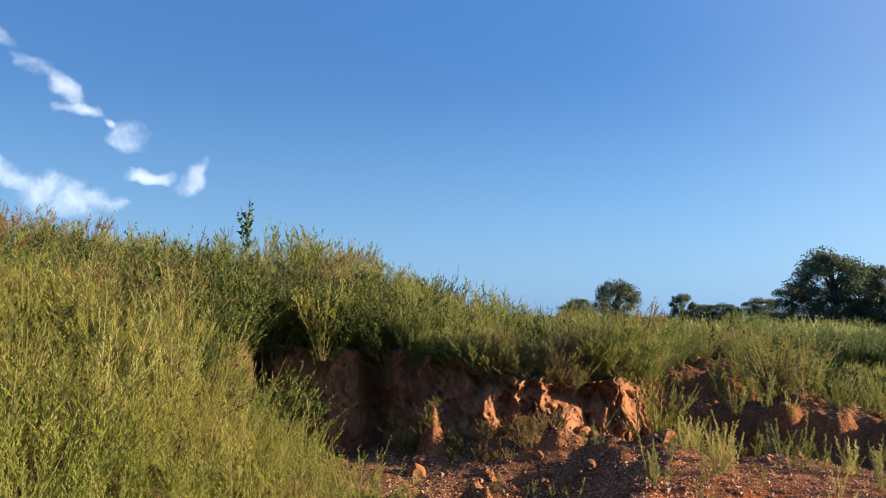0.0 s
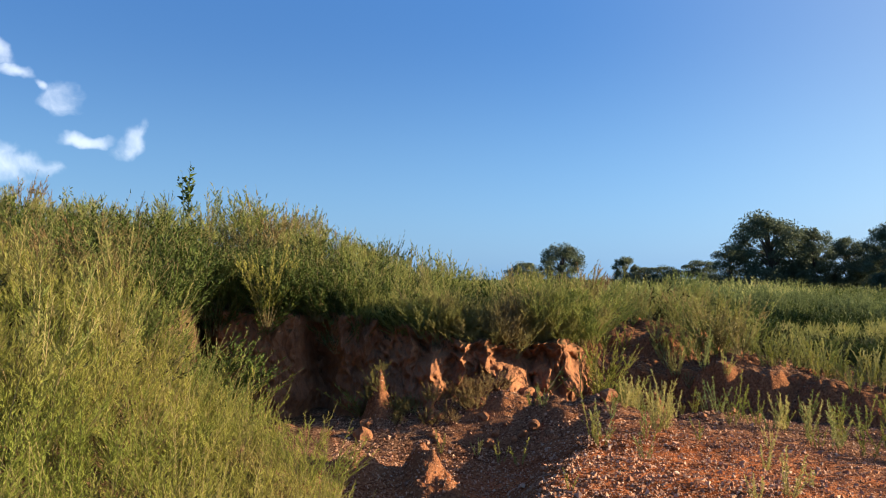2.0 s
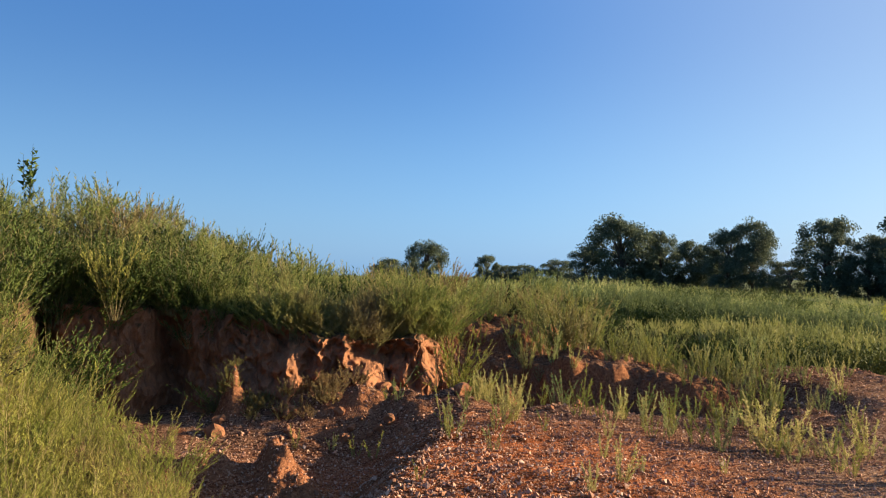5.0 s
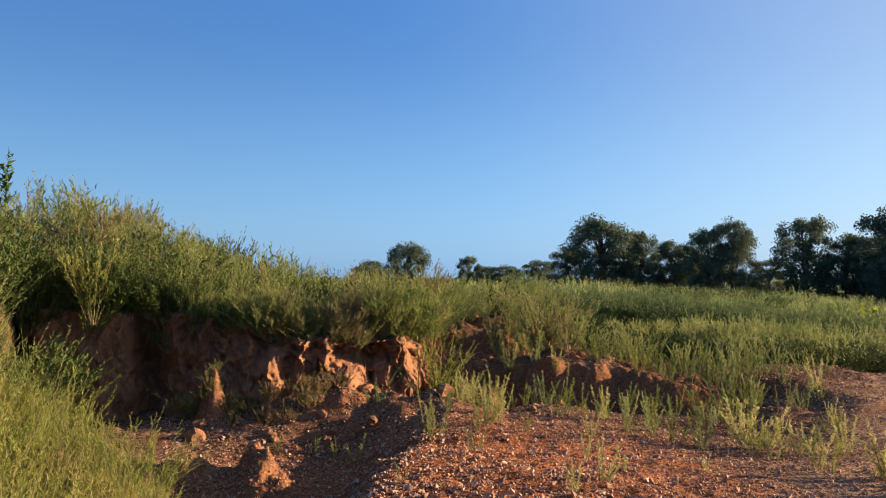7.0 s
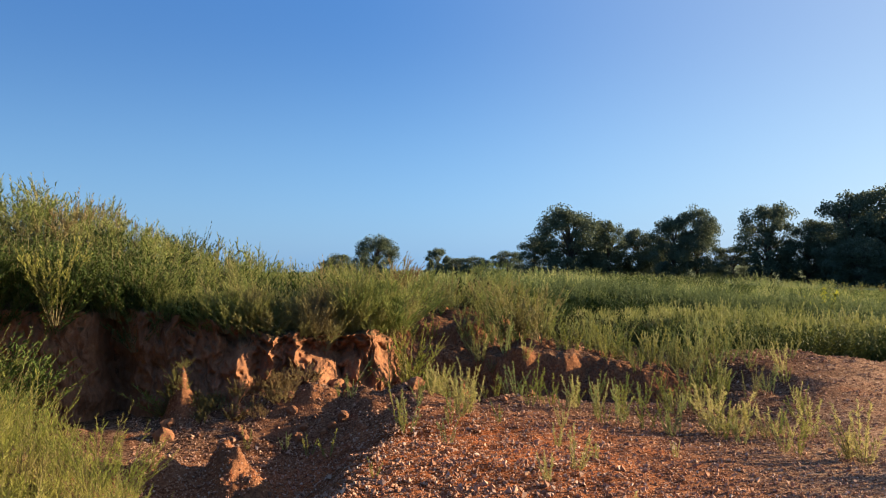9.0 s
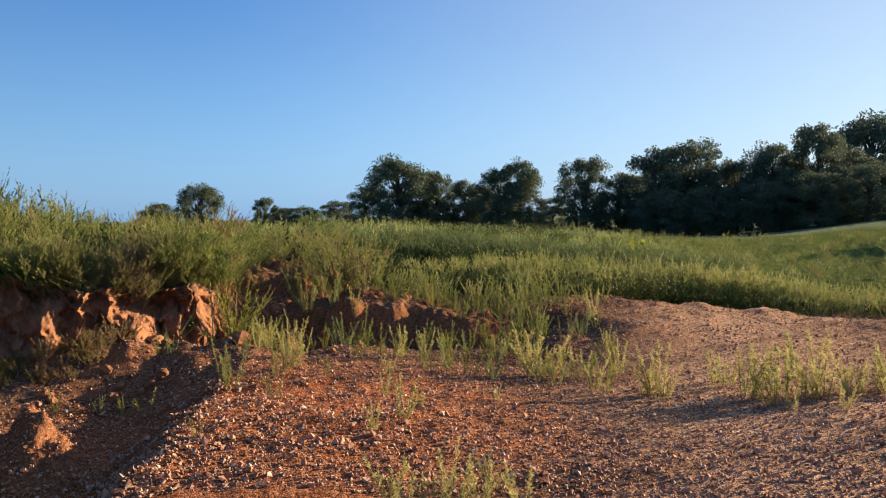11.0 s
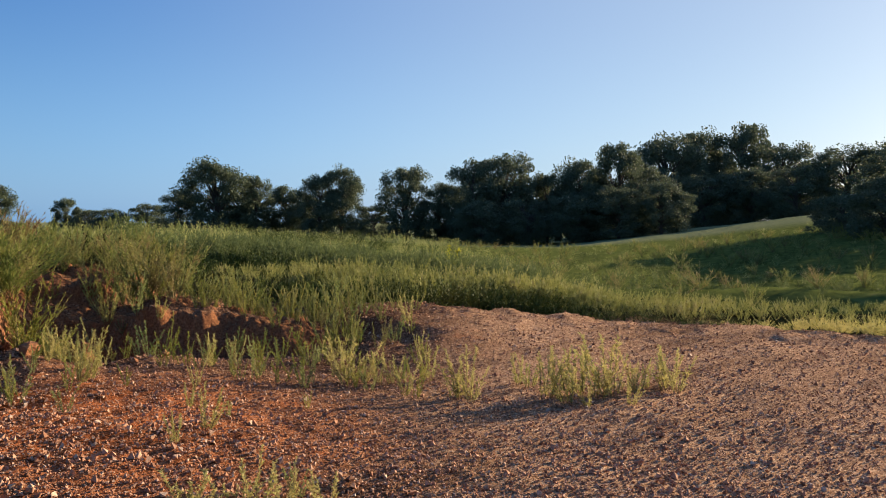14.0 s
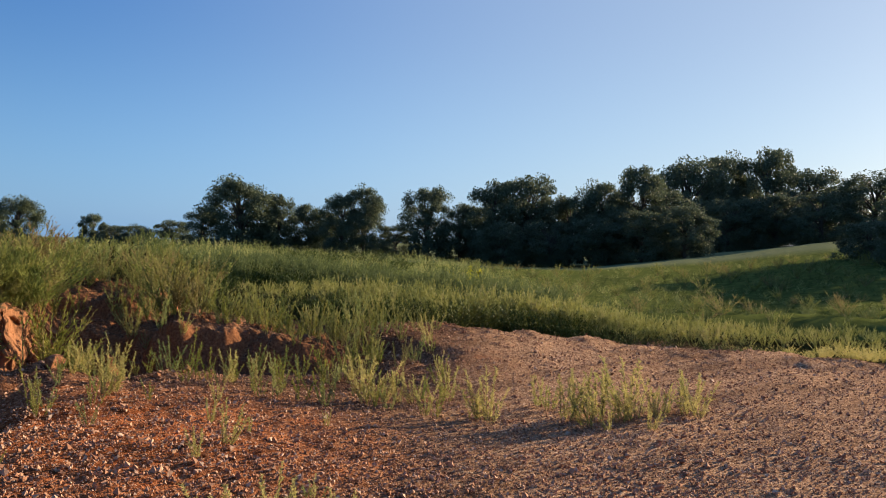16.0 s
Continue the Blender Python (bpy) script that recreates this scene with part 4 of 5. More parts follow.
tagged(scatter("middle_meadow", FARW, p, h, [SHADE_GREEN, STEM], 43, lean=0.08), "rolling meadow weeds in uneven drifts, leaf colour darkened as shade", "weeds", kind="stuff")


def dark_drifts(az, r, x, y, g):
    # the bump thickens the dark weeds to stand in for tree shade
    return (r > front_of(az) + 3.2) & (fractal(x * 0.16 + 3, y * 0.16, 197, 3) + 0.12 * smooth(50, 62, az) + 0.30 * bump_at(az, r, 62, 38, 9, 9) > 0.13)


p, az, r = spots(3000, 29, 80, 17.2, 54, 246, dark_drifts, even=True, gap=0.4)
tagged(scatter("dark_meadow_weeds", BROAD, p, lumps(p, 49, 0.40, 0.90, 0.4) * (1 - 0.5 * smooth(38, 48, az)), [DEEP, STEM], 45), "drifts of dark green leafy weeds in the meadow, thickened as painted tree shade", "weeds", kind="stuff")

p, az, r = spots(2000, -5, 84, 24, 105, 250, lambda az, r, x, y, g: (r < 82 + 10 * value_noise(az * 0.3, az * 0, 5)) | (az < 43), even=True)
h = lumps(p, 38, 0.3, 1.0, 0.22) * (1 - 0.55 * smooth(40, 50, az))
tagged(scatter("far_meadow", VFAR, p, h, [MEADOW, STEM], 51), "far green meadow sloping up to the tree line", "meadow", kind="stuff")

p, az, r = spots(260, 42, 74, 20, 64, 274, even=True, gap=1.2)
tagged(scatter("scattered_bushes", BUSHY, p, lumps(p, 52, 0.40, 0.85, 0.3) * (1 + 0.3 * smooth(30, 60, r)), [GREEN, STEM], 75, wide=(1.0, 1.7)), "scattered low green bushes on the far meadow", "bushes", kind="stuff")

p, az, r = spots(260, 57, 78, 12.4, 14.6, 272, lambda az, r, x, y, g: r > 14.2 - 0.09 * (az - 57), gap=0.12)
tagged(scatter("straw_grass", FARW, p, lumps(p, 47, 0.12, 0.30), [STRAW, STEM], 73, wide=(1.2, 2.0)), "low straw-coloured grass at the edge of the gravel", "grass", kind="stuff")

p, az, r = along_edge(52, -2.5, 8.0, -0.95, -0.30, 270)
tagged(scatter("dry_grass", FARW, p, lumps(p, 45, 0.2, 0.42), [DRY, STEM], 71, wide=(1.0, 1.6)), "dry brown grass at the foot of the clay bank", "grass", kind="stuff")

# ---- trees ----
def tree_parts(seed, count=21000, low=0.02, lobes=44, leaf=0.022, flat_top=0.0, slim=1.0):
    """A broadleaf tree one unit tall and about one unit wide: trunk with limbs, and a crown of leafy clumps."""
    g = np.random.default_rng(seed)
    wood = Pile()
    ts = np.linspace(0, 1, 7)
    line = np.stack([0.02 * np.sin(3 * ts + seed), 0.02 * np.cos(2 * ts + seed) - 0.02, 0.80 * ts], 1)
    wood.add(*tube(line, 0.026 * (1.15 - ts), 7), 0)
    mids = []
    for k in range(lobes):
        a, up = g.random() * 2 * np.pi, g.uniform(low + 0.03, 0.93)
        edge = 0.46 * slim * math.sqrt(max(0.05, 1 - ((up - 0.45) / (0.53 + 0.1 * flat_top)) ** 2))
        c = np.array([math.cos(a) * edge * g.uniform(0.35, 1), math.sin(a) * edge * g.uniform(0.35, 1), up])
        mids.append((c, g.uniform(0.05, 0.125)))
        if k % 2 == 0:
            z0 = up * g.uniform(0.45, 0.75)
            root = np.array([np.interp(z0 / 0.8, ts, line[:, 0]), np.interp(z0 / 0.8, ts, line[:, 1]), z0])
            t3 = np.linspace(0, 1, 4)[:, None]
            limb = root * (1 - t3) + c * t3 + np.array([[0, 0, 0.03]]) * np.sin(np.pi * t3)
            wood.add(*tube(limb, 0.010 * (1.2 - t3[:, 0]), 5), 0)
    each = count // len(mids)
    P = []
    for c, size in mids:
        d = g.normal(size=(each, 3))
        d /= np.linalg.norm(d, axis=1)[:, None]
        rad = size * 1.08 * g.random(each) ** 0.42
        P.append(c + d * rad[:, None] * np.array([1.1, 1.1, 0.85]))
    P = np.concatenate(P)
    P = P[P[:, 2] > low]
    n = len(P)
    way = g.normal(size=(n, 3)) + np.array([0, 0, -0.2])
    v, f = leaves(P, way, leaf * g.uniform(0.6, 1.3, n), leaf * 1.0 * g.uniform(0.6, 1.2, n), g)
    return wood.arrays(), (v, f)


def make_tree(kind):
    (wv, wf, ws), (v, f) = tree_parts(**kind)
    t = new("tree")
    for name, me in (("trunk", fast_mesh("trunk", wv, wf, [BARK], flat=False)), ("crown", fast_mesh("crown", v, f, [TREE_LEAF]))):
        new(name, me).parent = t
    return t


TREE_KINDS = [dict(seed=301, lobes=130), dict(seed=302, lobes=104, slim=0.9), dict(seed=303, lobes=116),
              dict(seed=304, lobes=96), dict(seed=305, lobes=120, flat_top=0.5)]
MODELS = [make_tree(k) for k in TREE_KINDS]
used = set()
# heading, height of the top above eye level (degrees), width (degrees), distance, model, foot below eye level (m)
TREES = [
    (12.2, 2.2, 3.4, 150, 0, 2.5), (9.6, 0.9, 3, 160, 2, 2.5), (16.6, 1.25, 2.1, 150, 1, 2.5), (19.2, 0.55, 3, 150, 2, 2.5), (21.6, 0.9, 3, 150, 4, 2.5),
    (23.6, 1.9, 3, 140, 3, 2.5), (26, 4.05, 5.6, 135, 0, 2.5), (28.6, 3, 3, 135, 1, 2.5), (30.7, 2.3, 3, 140, 3, 2.5), (33, 3.1, 3.6, 130, 1, 2.5), (34.6, 3.65, 3.6, 130, 2, 2.5),
    (39.2, 3.75, 4.6, 125, 1, 2.8), (41.6, 2.6, 3.4, 125, 3, 2.8), (44.2, 4.3, 5, 120, 3, 2.8), (46.2, 4.6, 5.5, 120, 4, 2.8), (49.2, 3.3, 3.4, 120, 1, 2.6),
    (51.3, 4.2, 4.8, 118, 2, 2.2), (54, 5.3, 5, 115, 3, 1.6), (57.4, 5.9, 5.8, 160, 0, 1.4), (59.6, 6, 4.8, 179, 2, 1), (62.4, 6.4, 5, 176, 3, 0),
    (64.8, 4.9, 4.8, 168, 4, -0.8), (68.5, 4.6, 6, 152, 0, -1.6), (72, 5.2, 6, 152, 2, -2.2),
    (27.6, 1.6, 4, 140, 4, 2.5), (31.8, 1.7, 4, 138, 2, 2.5), (18, 0.5, 2.6, 155, 4, 2.5), (42.9, 2.4, 4, 126, 2, 2.8), (48, 2.8, 4.5, 124, 4, 2.7),
    (52.6, 3, 4.5, 120, 1, 2), (55.8, 3.6, 4.5, 118, 4, 1.4), (60.9, 4, 4.5, 182, 1, 0.6), (66.6, 3.6, 4.5, 166, 3, -1),
    (68.4, 1.6, 4.5, 56, 2, 1.2), (71, 2.9, 6, 50, 3, 1), (74.5, 3.4, 6.5, 48, 4, 0.8),
    (72, 4.6, 6.5, 66, 0, 0.2), (76, 5, 7, 62, 3, 0),
    (44.6, 1.3, 4.2, 112, 2, 2.9), (47.8, 1.4, 4.4, 112, 4, 2.9), (51, 1.7, 4.4, 110, 2, 2.4), (54.2, 2.2, 4.4, 108, 4, 1.8), (57.2, 2.6, 4.4, 108, 2, 1.3),
    (60, 3, 4.6, 150, 4, 1.2), (62.9, 3.3, 4.6, 150, 2, 0.5), (65.6, 3.4, 4.6, 145, 4, -0.4), (36.9, 0.9, 3.2, 128, 4, 2.6)]
for k, (az, el, wid, dist, kind, foot) in enumerate(TREES):
    x, y = dist * math.sin(radians(az)), dist * math.cos(radians(az))
    z = 1.6 - foot - 0.3
    tall = 1.6 + dist * math.tan(radians(el + 0.35)) - z
    w = dist * 2 * math.tan(radians(wid / 2)) * 1.08
    if kind in used:
        t = copy_thing(MODELS[kind], pose(x, y, z))
    else:
        used.add(kind)
        t = MODELS[kind]
    t.matrix_basis = pose(x, y, z, 0, 0, 47 * k) @ Matrix.Diagonal((w, w, tall, 1))
    tagged(t, "tall dark broadleaf tree in the tree line" if el > 2.4 else "small dark broadleaf tree beyond the meadow", "tree", "trees of the tree line")

# ---- gravel ----
def stone_mesh(seed):
    """An angular pebble: five corners knocked about."""
    g = np.random.default_rng(seed)
    ring = np.radians([0, 120, 240]) + g.uniform(-0.4, 0.4, 3)
    v = np.concatenate([np.stack([np.cos(ring), np.sin(ring) * g.uniform(0.75, 1.0), 0 * ring], 1), [(0, 0, 0.7), (0, 0, -0.7)]])
    v = v * g.uniform(0.8, 1.2, (5, 1)) + g.uniform(-0.22, 0.22, (5, 3))
    f = np.array([(0, 1, 3), (1, 2, 3), (2, 0, 3), (1, 0, 4), (2, 1, 4), (0, 2, 4)])
    return v, f


def scatter_stones(name, places, sizes, seed):
    g = np.random.default_rng(seed)
    kinds = [stone_mesh(400 + i) for i in range(8)]
    pick = g.integers(0, 8, len(places))
    V, F, at = [], [], 0
    for k, (v, f) in enumerate(kinds):
        who = np.where(pick == k)[0]
        n = len(who)
        q = g.normal(size=(n, 4))
        w, i, j, m = (q / np.linalg.norm(q, axis=1)[:, None]).T
        turn = np.array([[1 - 2 * (j * j + m * m), 2 * (i * j - w * m), 2 * (i * m + w * j)],
                         [2 * (i * j + w * m), 1 - 2 * (i * i + m * m), 2 * (j * m - w * i)],
                         [2 * (i * m - w * j), 2 * (j * m + w * i), 1 - 2 * (i * i + j * j)]])
        x, y, z = np.einsum("abn,vb->anv", turn, v)
        q = np.stack([x, y, z], 2) * sizes[who][:, None, None] + places[who][:, None, :]
        V.append(q.reshape(-1, 3))
        F.append((f[None] + (np.arange(n) * len(v))[:, None, None] + at).reshape(-1, 3))
        at += n * len(v)
    return new(name, fast_mesh(name, np.concatenate(V), np.concatenate(F), [STONE]))


def on_lot(az, r, x, y, g):
    lot = (r < curve(az, BANK_FOOT) - 0.1) | (az > 34)
    return lot & (az > -4) & ((az > 34) | (g.random(len(r)) < 1.0)) 


p, az, r = spots(100000, -4, 76, 4.3, 14.2, 260, on_lot, sink=0.0, even=True)
size = np.random.default_rng(9).lognormal(np.log(0.0074), 0.52, len(p)).clip(0.004, 0.032) * (0.92 + 0.12 * smooth(8, 13, r))
p[:, 2] += 0.45 * size
tagged(scatter_stones("gravel", p, size, 61), "loose red and buff gravel strewn over clay", "gravel", kind="stuff")
PEBBLES = [fast_mesh("stone", *stone_mesh(430 + k), [STONE]) for k in range(6)]
g = np.random.default_rng(77)
p, az, r = spots(420, -2, 62, 4.5, 8.6, 262, lambda az, r, x, y, g: r < curve(az, BANK_FOOT) - 0.2, sink=0.0, even=True)
for q in p[:240]:
    ob = new("stone", PEBBLES[int(g.integers(6))])
    s = float(g.lognormal(math.log(0.0140), 0.38))
    ob.matrix_basis = pose(*q, g.uniform(-60, 60), g.uniform(-60, 60), g.uniform(0, 360)) @ Matrix.Diagonal((s, s, s, 1))
    ob.parent = ground

# ---- single weeds standing on the lot and the crumbled bank ----
def weed_model(seed, stems, leaf, spread=0.30):
    """A single weed one metre tall: each stem a part, with its leaves on it."""
    top = new("weed")
    g = np.random.default_rng(seed)
    for k in range(stems):
        v, f, s = weed_shape(seed * 10 + k, 1, 84, 4, 10, spread, 0.066, 0.0175, 0.10, thick=0.005, branch=0.17, tight=0.8)
        v = v * np.array([1, 1, 1.0 if k == 0 else g.uniform(0.55, 0.95)]) + np.array([*g.normal(size=2) * 0.05, 0])
        halves = []
        for slot, mat, name in ((1, STEM, "stem"), (0, leaf, "leaves")):
            ff = f[s == slot]
            ids, at = np.unique(ff, return_inverse=True)
            halves.append(new(name, fast_mesh(name, v[ids], at.reshape(ff.shape), [mat])))
        halves[0].parent, halves[1].parent = top, halves[0]
    return top


# heading (degrees), distance and height (metres)
LOT_WEEDS = [
    (36.1, 7.8, 0.41), (37.1, 8.0, 0.36), (38.3, 7.9, 0.36), (39.5, 7.9, 0.26), (43.9, 7.3, 0.34), (44.7, 7.3, 0.43), (45.2, 7.2, 0.27), (49.1, 7.8, 0.35),
    (51.1, 7.6, 0.48), (52.4, 7.5, 0.42), (54.0, 7.3, 0.38), (55.0, 7.4, 0.49), (55.9, 7.7, 0.34), (58.6, 7.9, 0.35), (57.2, 7.9, 0.23), (53.4, 7.0, 0.26),
    (33.6, 6.6, 0.17), (26.9, 5.6, 0.28), (25.6, 6.6, 0.20), (28.3, 6.1, 0.15), (26.4, 4.15, 0.40), (29.5, 4.1, 0.31), (30.7, 4.1, 0.34), (35.8, 4.2, 0.28), (27.5, 4.1, 0.30), (32.8, 4.2, 0.28), (25.0, 5.2, 0.22),
    (48.3, 7.9, 0.36), (50.4, 7.4, 0.41), (52.8, 7.5, 0.44), (54.6, 7.5, 0.47), (56.6, 7.6, 0.40), (58.7, 8.0, 0.36), (59.3, 7.8, 0.32), (52.0, 7.1, 0.32),
    (56.2, 7.1, 0.24)]
GULLY_WEEDS = [
    (33.6, 4.5, 0.17), (12.8, 5.2, 0.18), (7.9, 7.7, 0.32), (9.2, 7.4, 0.27), (6.2, 8.0, 0.25), (3.5, 8.0, 0.24), (14.0, 7.4, 0.36), (17.9, 6.3, 0.26),
    (21.2, 7.4, 0.25), (28.2, 8.0, 0.35), (29.9, 7.8, 0.43), (14.7, 6.9, 0.26), (10.1, 8.7, 0.21), (10.9, 8.6, 0.24), (33.1, 9.0, 0.30), (23.6, 8.5, 0.31),
    (19.1, 8.7, 0.16), (31.2, 9.0, 0.27)]
BANK_WEEDS = [
    (20.0, 10.2, 0.53), (21.8, 10.0, 0.46), (23.9, 8.8, 0.45), (26.4, 10.4, 0.42), (28.8, 10.0, 0.41), (30.9, 9.9, 0.29), (32.5, 9.7, 0.36), (33.7, 13.7, 0.56),
    (34.9, 11.9, 0.66), (31.9, 10.5, 0.43), (38.2, 10.6, 0.43), (39.2, 10.0, 0.30), (44.3, 14.0, 0.25), (40.4, 10.2, 0.26), (28.5, 11.1, 0.37), (24.9, 11.0, 0.57),
    (22.9, 10.6, 0.59), (20.9, 11.3, 0.38), (14.4, 10.4, 0.93), (9.3, 10.1, 0.49), (7.6, 10.0, 0.37), (41.8, 13.9, 0.31), (35.8, 14.2, 0.32), (37.0, 13.8, 0.46),
    (30.1, 10.9, 0.28)]
SINGLE = [weed_model(50 + i, n, leaf) for i, (n, leaf) in enumerate([(5, STRAW), (4, GOLD), (6, STRAW), (5, GREEN), (5, MEADOW), (4, GOLD)])]
for m in SINGLE:
    m.matrix_basis = pose(0, 0, -60)
spent = set()
g = np.random.default_rng(91)
for rows, kinds, label, group in ((LOT_WEEDS, (0, 2, 2), "yellow-green weed tuft rooted in the gravel", "weeds in the gravel"),
                                  (GULLY_WEEDS, (1, 4, 5), "small green weed tuft on the stony slope", "weeds below the bank"),
                                  (BANK_WEEDS, (3, 4, 1), "leafy green weed on the crumbled clay bank", "weeds on the bank")):
    for az, r, tall in rows:
        k = kinds[int(g.integers(3))]
        ob = SINGLE[k] if k not in spent else copy_thing(SINGLE[k], pose(0, 0, 0))
        spent.add(k)
        tall *= g.uniform(0.8, 1.3)
        w = tall * (g.uniform(1.1, 1.6) if rows is LOT_WEEDS else g.uniform(0.9, 1.3))
        ob.matrix_basis = pose(*polar(az, r, -0.01), 0, 0, g.uniform(0, 360)) @ Matrix.Diagonal((w, w, tall, 1))
        tagged(ob, label, "weed", group)

g = np.random.default_rng(97)
for k in range(46):
    az = g.uniform(15, 35)
    r = curve(az, BANK_FOOT) + g.uniform(0.95, 2.2)
    ob = copy_thing(SINGLE[(3, 4, 1)[k % 3]], pose(0, 0, 0))
    tall = g.uniform(0.3, 0.6)
    ob.matrix_basis = pose(*polar(az, r, -0.01), 0, 0, g.uniform(0, 360)) @ Matrix.Diagonal((tall * 1.2, tall * 1.2, tall, 1))
    tagged(ob, "leafy green weed on the crumbled clay bank", "weed", "weeds on the bank")

# tufts on the crest of the gravel heap
g = np.random.default_rng(99)
for k in range(16):
    ob = copy_thing(SINGLE[(1, 4, 5, 3)[k % 4]], pose(0, 0, 0))
    tall = g.uniform(0.28, 0.5)
    ob.matrix_basis = pose(*polar(g.uniform(30, 40), g.uniform(10.0, 11.8), -0.01), 0, 0, g.uniform(0, 360)) @ Matrix.Diagonal((tall * 1.3, tall * 1.3, tall, 1))
    tagged(ob, "pale green weed tuft on the crest of the gravel heap", "weed", "weeds in the gravel")

# fan-shaped brooms on the lip of the broken bank and the back of the mound: heading, distance, height
BROOMS = [(26.0, 10.6, 0.50), (27.4, 10.7, 0.55), (29.3, 10.8, 0.60), (30.2, 10.6, 0.36), (31.9, 10.6, 0.46), (32.9, 10.7, 0.50), (33.4, 11.6, 0.42), (34.4, 10.9, 0.70),
          (35.2, 11.4, 0.55), (36.6, 11.0, 0.52), (37.9, 11.1, 0.48), (39.2, 11.3, 0.40), (40.6, 11.2, 0.34), (34.9, 9.9, 0.40), (36.2, 9.7, 0.38), (21.0, 10.9, 0.55), (19.4, 10.8, 0.42)]
g = np.random.default_rng(103)
broom = None
for az, r, tall in BROOMS:
    if broom is None:
        broom = ob = new("weed")
        for k in range(9):
            v, f, slot = weed_shape(700 + k, 1, 60, 5, 11, 0.50, 0.058, 0.0145, 0.18, thick=0.005, branch=0.22, tight=0.6)
            v = v * np.array([1, 1, 1.0 if k == 0 else g.uniform(0.75, 1.0)])
            for code, mat, name in ((1, STEM, "stem"), (0, BELT, "leaves")):
                ff = f[slot == code]
                ids, where = np.unique(ff, return_inverse=True)
                piece = new(name, fast_mesh(name, v[ids], where.reshape(ff.shape), [mat]))
                piece.parent = ob if code else stalk
                stalk = piece if code else stalk
    else:
        ob = copy_thing(broom, pose(0, 0, 0))
    wide = tall * g.uniform(0.85, 1.1)
    ob.matrix_basis = pose(*polar(az, r, -0.02), 0, 0, g.uniform(0, 360)) @ Matrix.Diagonal((wide, wide, tall, 1))
    tagged(ob, "fan-shaped pale green weed on the bank's crest", "weed", "brooms along the crest")

# more tufts between the bank and the gravel
g = np.random.default_rng(93)
for k in range(84):
    az = g.uniform(15, 42)
    r = curve(az, BANK_FOOT) - g.uniform(-0.35, 1.5) if k % 3 else g.uniform(7.2, 8.6)
    kind = int(g.integers(6))
    ob = copy_thing(SINGLE[kind], pose(0, 0, 0))
    tall = g.uniform(0.2, 0.46)
    ob.matrix_basis = pose(*polar(az, r, -0.01), 0, 0, g.uniform(0, 360)) @ Matrix.Diagonal((tall * 1.2, tall * 1.2, tall, 1))
    tagged(ob, "thin yellow-green weed tuft between bank and gravel", "weed", "weeds below the bank")


def bush_thing(name, seed, az, r, tall, wide, leaf, label, stems=9, root=0.0, **shape):
    """A bush of its own: each stem a part with its leaves."""
    top = new(name)
    g = np.random.default_rng(seed)
    for k in range(stems):
        v, f, s = weed_shape(seed * 20 + k, 1, **shape)
        v = v * np.array([1, 1, 1.0 if k == 0 else g.uniform(0.7, 1.0)])
        halves = []
        for slot, mat, part_name in ((1, STEM, "stem"), (0, leaf, "leaves")):
            ff = f[s == slot]
            ids, at = np.unique(ff, return_inverse=True)
            halves.append(new(part_name, fast_mesh(part_name, v[ids], at.reshape(ff.shape), [mat])))
        halves[0].parent, halves[1].parent = top, halves[0]
    x, y, z = *polar(az, r)[:2], polar(az, r + root, -0.03)[2]
    top.matrix_basis = pose(x, y, z, 0, 0, g.uniform(0, 360)) @ Matrix.Diagonal((wide, wide, tall, 1))
    return tagged(top, label, "bush")


bush_thing("bush", 61, -8.5, 9.78, 1.0, 0.95, GOLD, "vase-shaped pale green bush on the lip of the bank", 16, root=0.95, main=56, twigs=7, per=12, spread=0.42, leaf_len=0.048, leaf_wid=0.0135, bare=0.24, thick=0.0035, tight=0.7)
bush_thing("bush", 62, -11.4, 9.2, 0.6, 1.0, GOLD, "spreading yellow-green bush hanging beside the bank", 12, main=44, twigs=6, per=11, spread=0.9, leaf_len=0.062, leaf_wid=0.0165, bare=0.1)
bush_thing("bush", 73, -12.7, 9.3, 1.05, 1.3, GREEN, "rounded green bush where the bank meets the slope", 16, root=0.4, main=44, twigs=7, per=11, spread=0.6, leaf_len=0.05, leaf_wid=0.014, bare=0.1, thick=0.004)
bush_thing("bush", 63, 14.9, 9.75, 1.05, 0.95, GOLD, "leafy green bush drooping down the clay bank", 16, main=44, twigs=6, per=11, spread=0.6, leaf_len=0.062, leaf_wid=0.0165, bare=0.05)
bush_thing("bush", 67, 15.7, 9.45, 0.66, 0.85, GOLD, "leafy green bush drooping down the clay bank", 14, main=44, twigs=6, per=11, spread=0.6, leaf_len=0.062, leaf_wid=0.0165, bare=0.05)
bush_thing("bush", 64, 10.2, 9.6, 0.50, 0.7, DEEP, "dark green leafy bush in a notch of the bank", 7, main=14, twigs=4, per=6, spread=0.5, leaf_len=0.12, leaf_wid=0.035, bare=0.05)
bush_thing("bush", 68, 22.4, 10.9, 1.0, 1.25, GREEN, "broad olive-green bush on the shelf above the bank", 18, main=44, twigs=7, per=11, spread=0.55, leaf_len=0.048, leaf_wid=0.014, bare=0.15, thick=0.004)
bush_thing("bush", 69, 24.0, 10.8, 0.9, 1.25, GREEN, "broad olive-green bush on the shelf above the bank", 18, main=44, twigs=7, per=11, spread=0.55, leaf_len=0.048, leaf_wid=0.014, bare=0.15, thick=0.004)
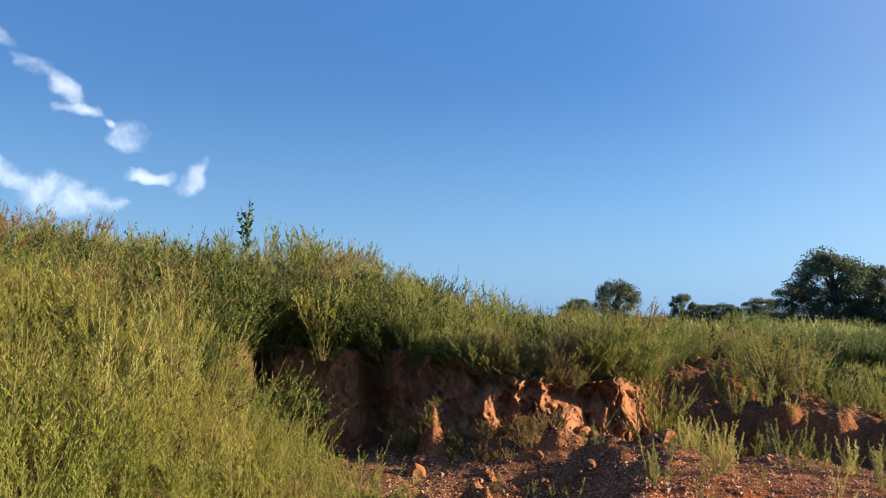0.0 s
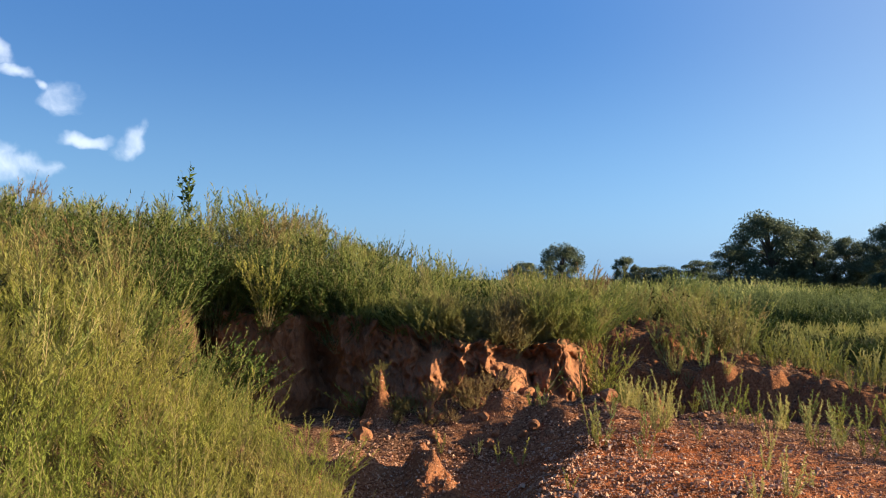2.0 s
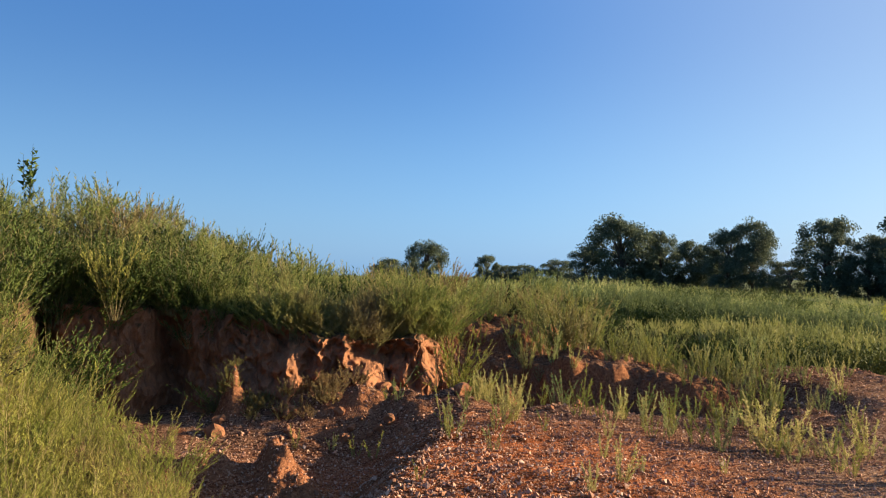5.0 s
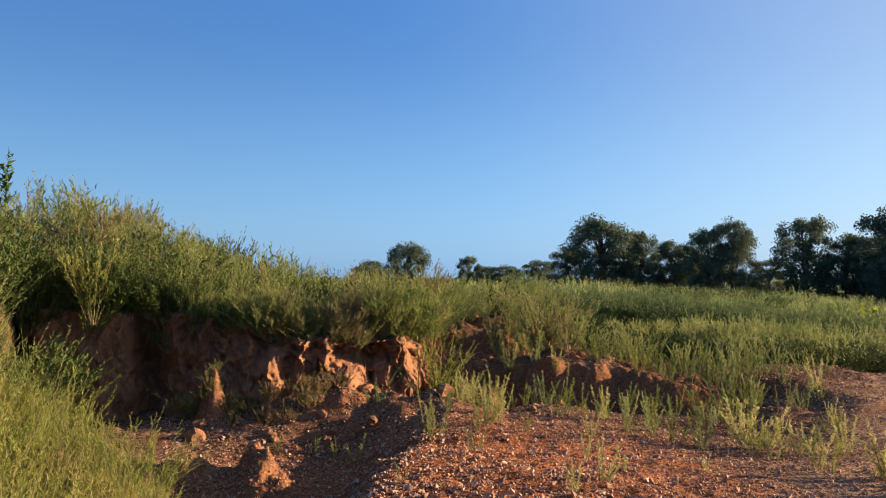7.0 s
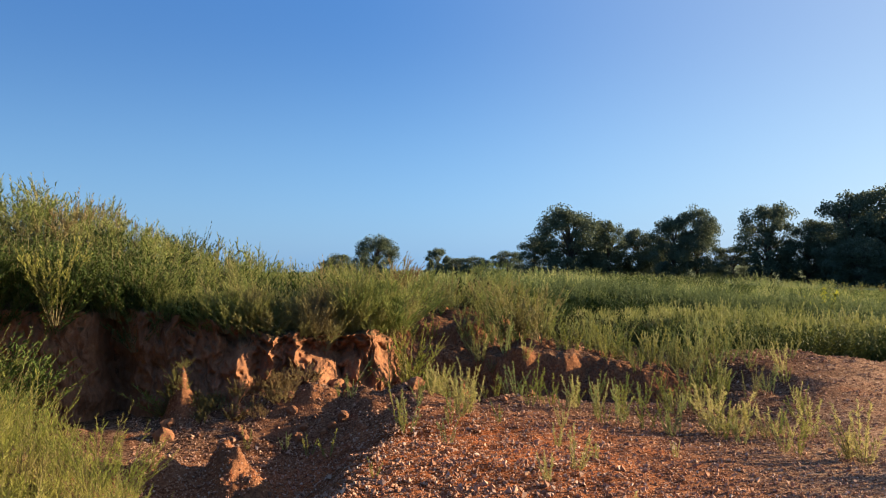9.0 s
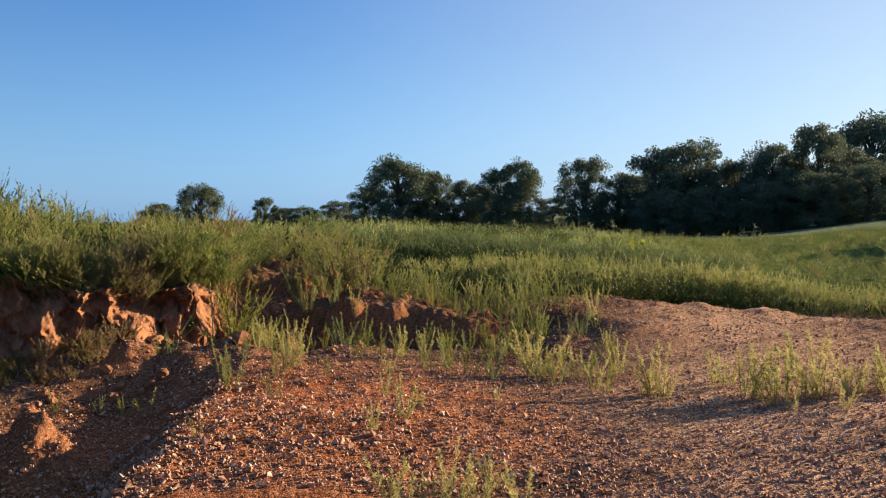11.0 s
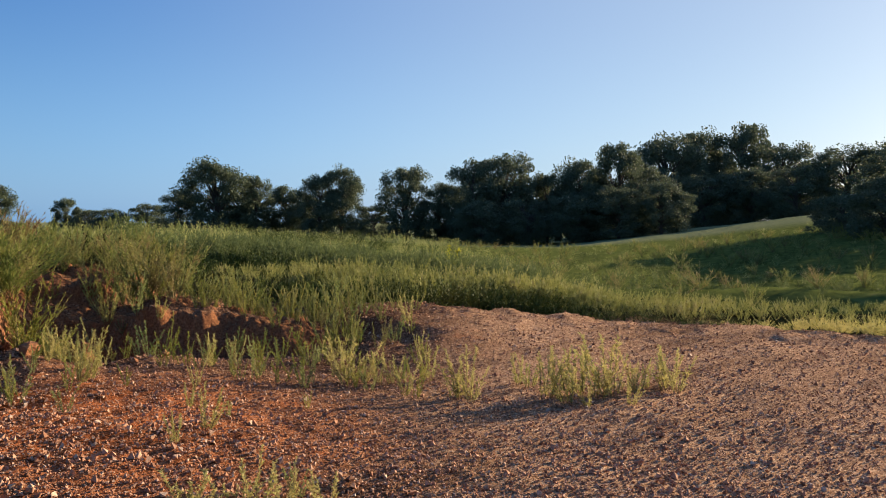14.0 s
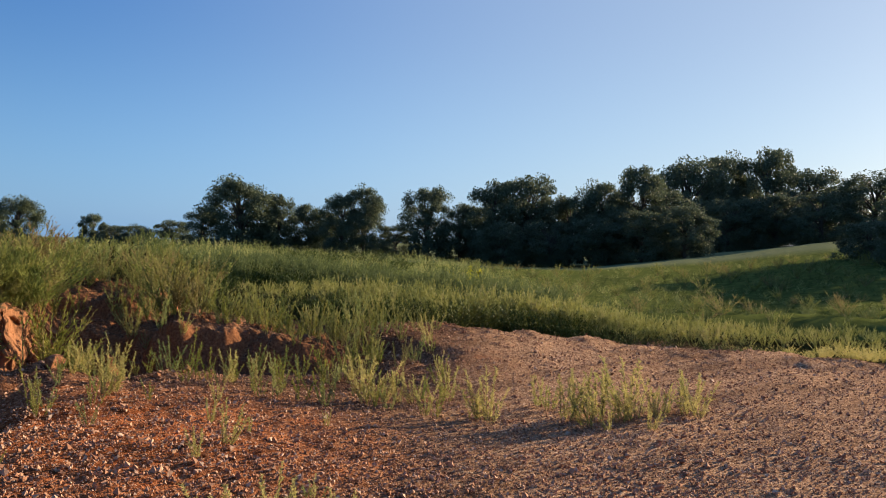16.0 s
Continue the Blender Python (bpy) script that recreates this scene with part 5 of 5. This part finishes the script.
bush_thing("bush", 70, -1.6, 9.3, 0.42, 0.8, GOLD, "small yellow-green bush at the foot of the clay bank", 7, main=44, twigs=6, per=11, spread=0.7, leaf_len=0.062, leaf_wid=0.0165, bare=0.1)
bush_thing("stalk", 71, 13.6, 9.35, 0.95, 0.8, GREEN, "tall thin reddish stalk with sparse leaves before the bank", 1, main=12, twigs=3, per=4, spread=0.08, leaf_len=0.06, leaf_wid=0.02, bare=0.3, thick=0.008)
bush_thing("stalk", 72, 10.6, 9.15, 0.42, 0.9, DEEP, "forked bare twig with few leaves before the bank", 3, main=5, twigs=3, per=3, spread=0.6, leaf_len=0.08, leaf_wid=0.03, bare=0.6, thick=0.014)
bush_thing("sapling", 65, -13.95, 17.6, 1.95, 1.6, DEEP, "young tree with broad dark leaves above the weeds", 4, main=9, twigs=5, per=4, spread=0.16, leaf_len=0.085, leaf_wid=0.045, bare=0.5, thick=0.007, branch=0.26, tight=1.3)
bush_thing("sapling", 66, 42.4, 24.0, 1.15, 1.2, YELLOW, "small sapling with bright yellow-green leaves in the meadow", 6, main=12, twigs=4, per=5, spread=0.5, leaf_len=0.14, leaf_wid=0.09, bare=0.3, tight=0.8)


def clod_mesh(seed):
    bm = bmesh.new()
    bmesh.ops.create_icosphere(bm, subdivisions=2, radius=1)
    for v in bm.verts:
        k = 1 + 0.55 * noise.noise(v.co * 1.3 + Vector((seed, 0, 0))) + 0.25 * noise.noise(v.co * 3.1 + Vector((0, seed, 0)))
        v.co = Vector((v.co.x * k, v.co.y * k * 0.85, v.co.z * k * 0.7))
    me = bpy.data.meshes.new("clod")
    bm.to_mesh(me)
    bm.free()
    me.materials.append(CLAY)
    return me


CLODS = [clod_mesh(7.3 * k) for k in range(6)]
g = np.random.default_rng(95)
for k in range(46):
    az = g.uniform(-2, 30)
    r = curve(az, BANK_FOOT) - g.uniform(0.3, 1.3)
    ob = new("clod", CLODS[k % 6])
    size = float(g.lognormal(math.log(0.042), 0.45))
    ob.matrix_basis = pose(*polar(az, r, 0.2 * size), g.uniform(0, 40), g.uniform(0, 40), g.uniform(0, 360)) @ Matrix.Diagonal((size, size, size, 1))
    ob.parent = bank
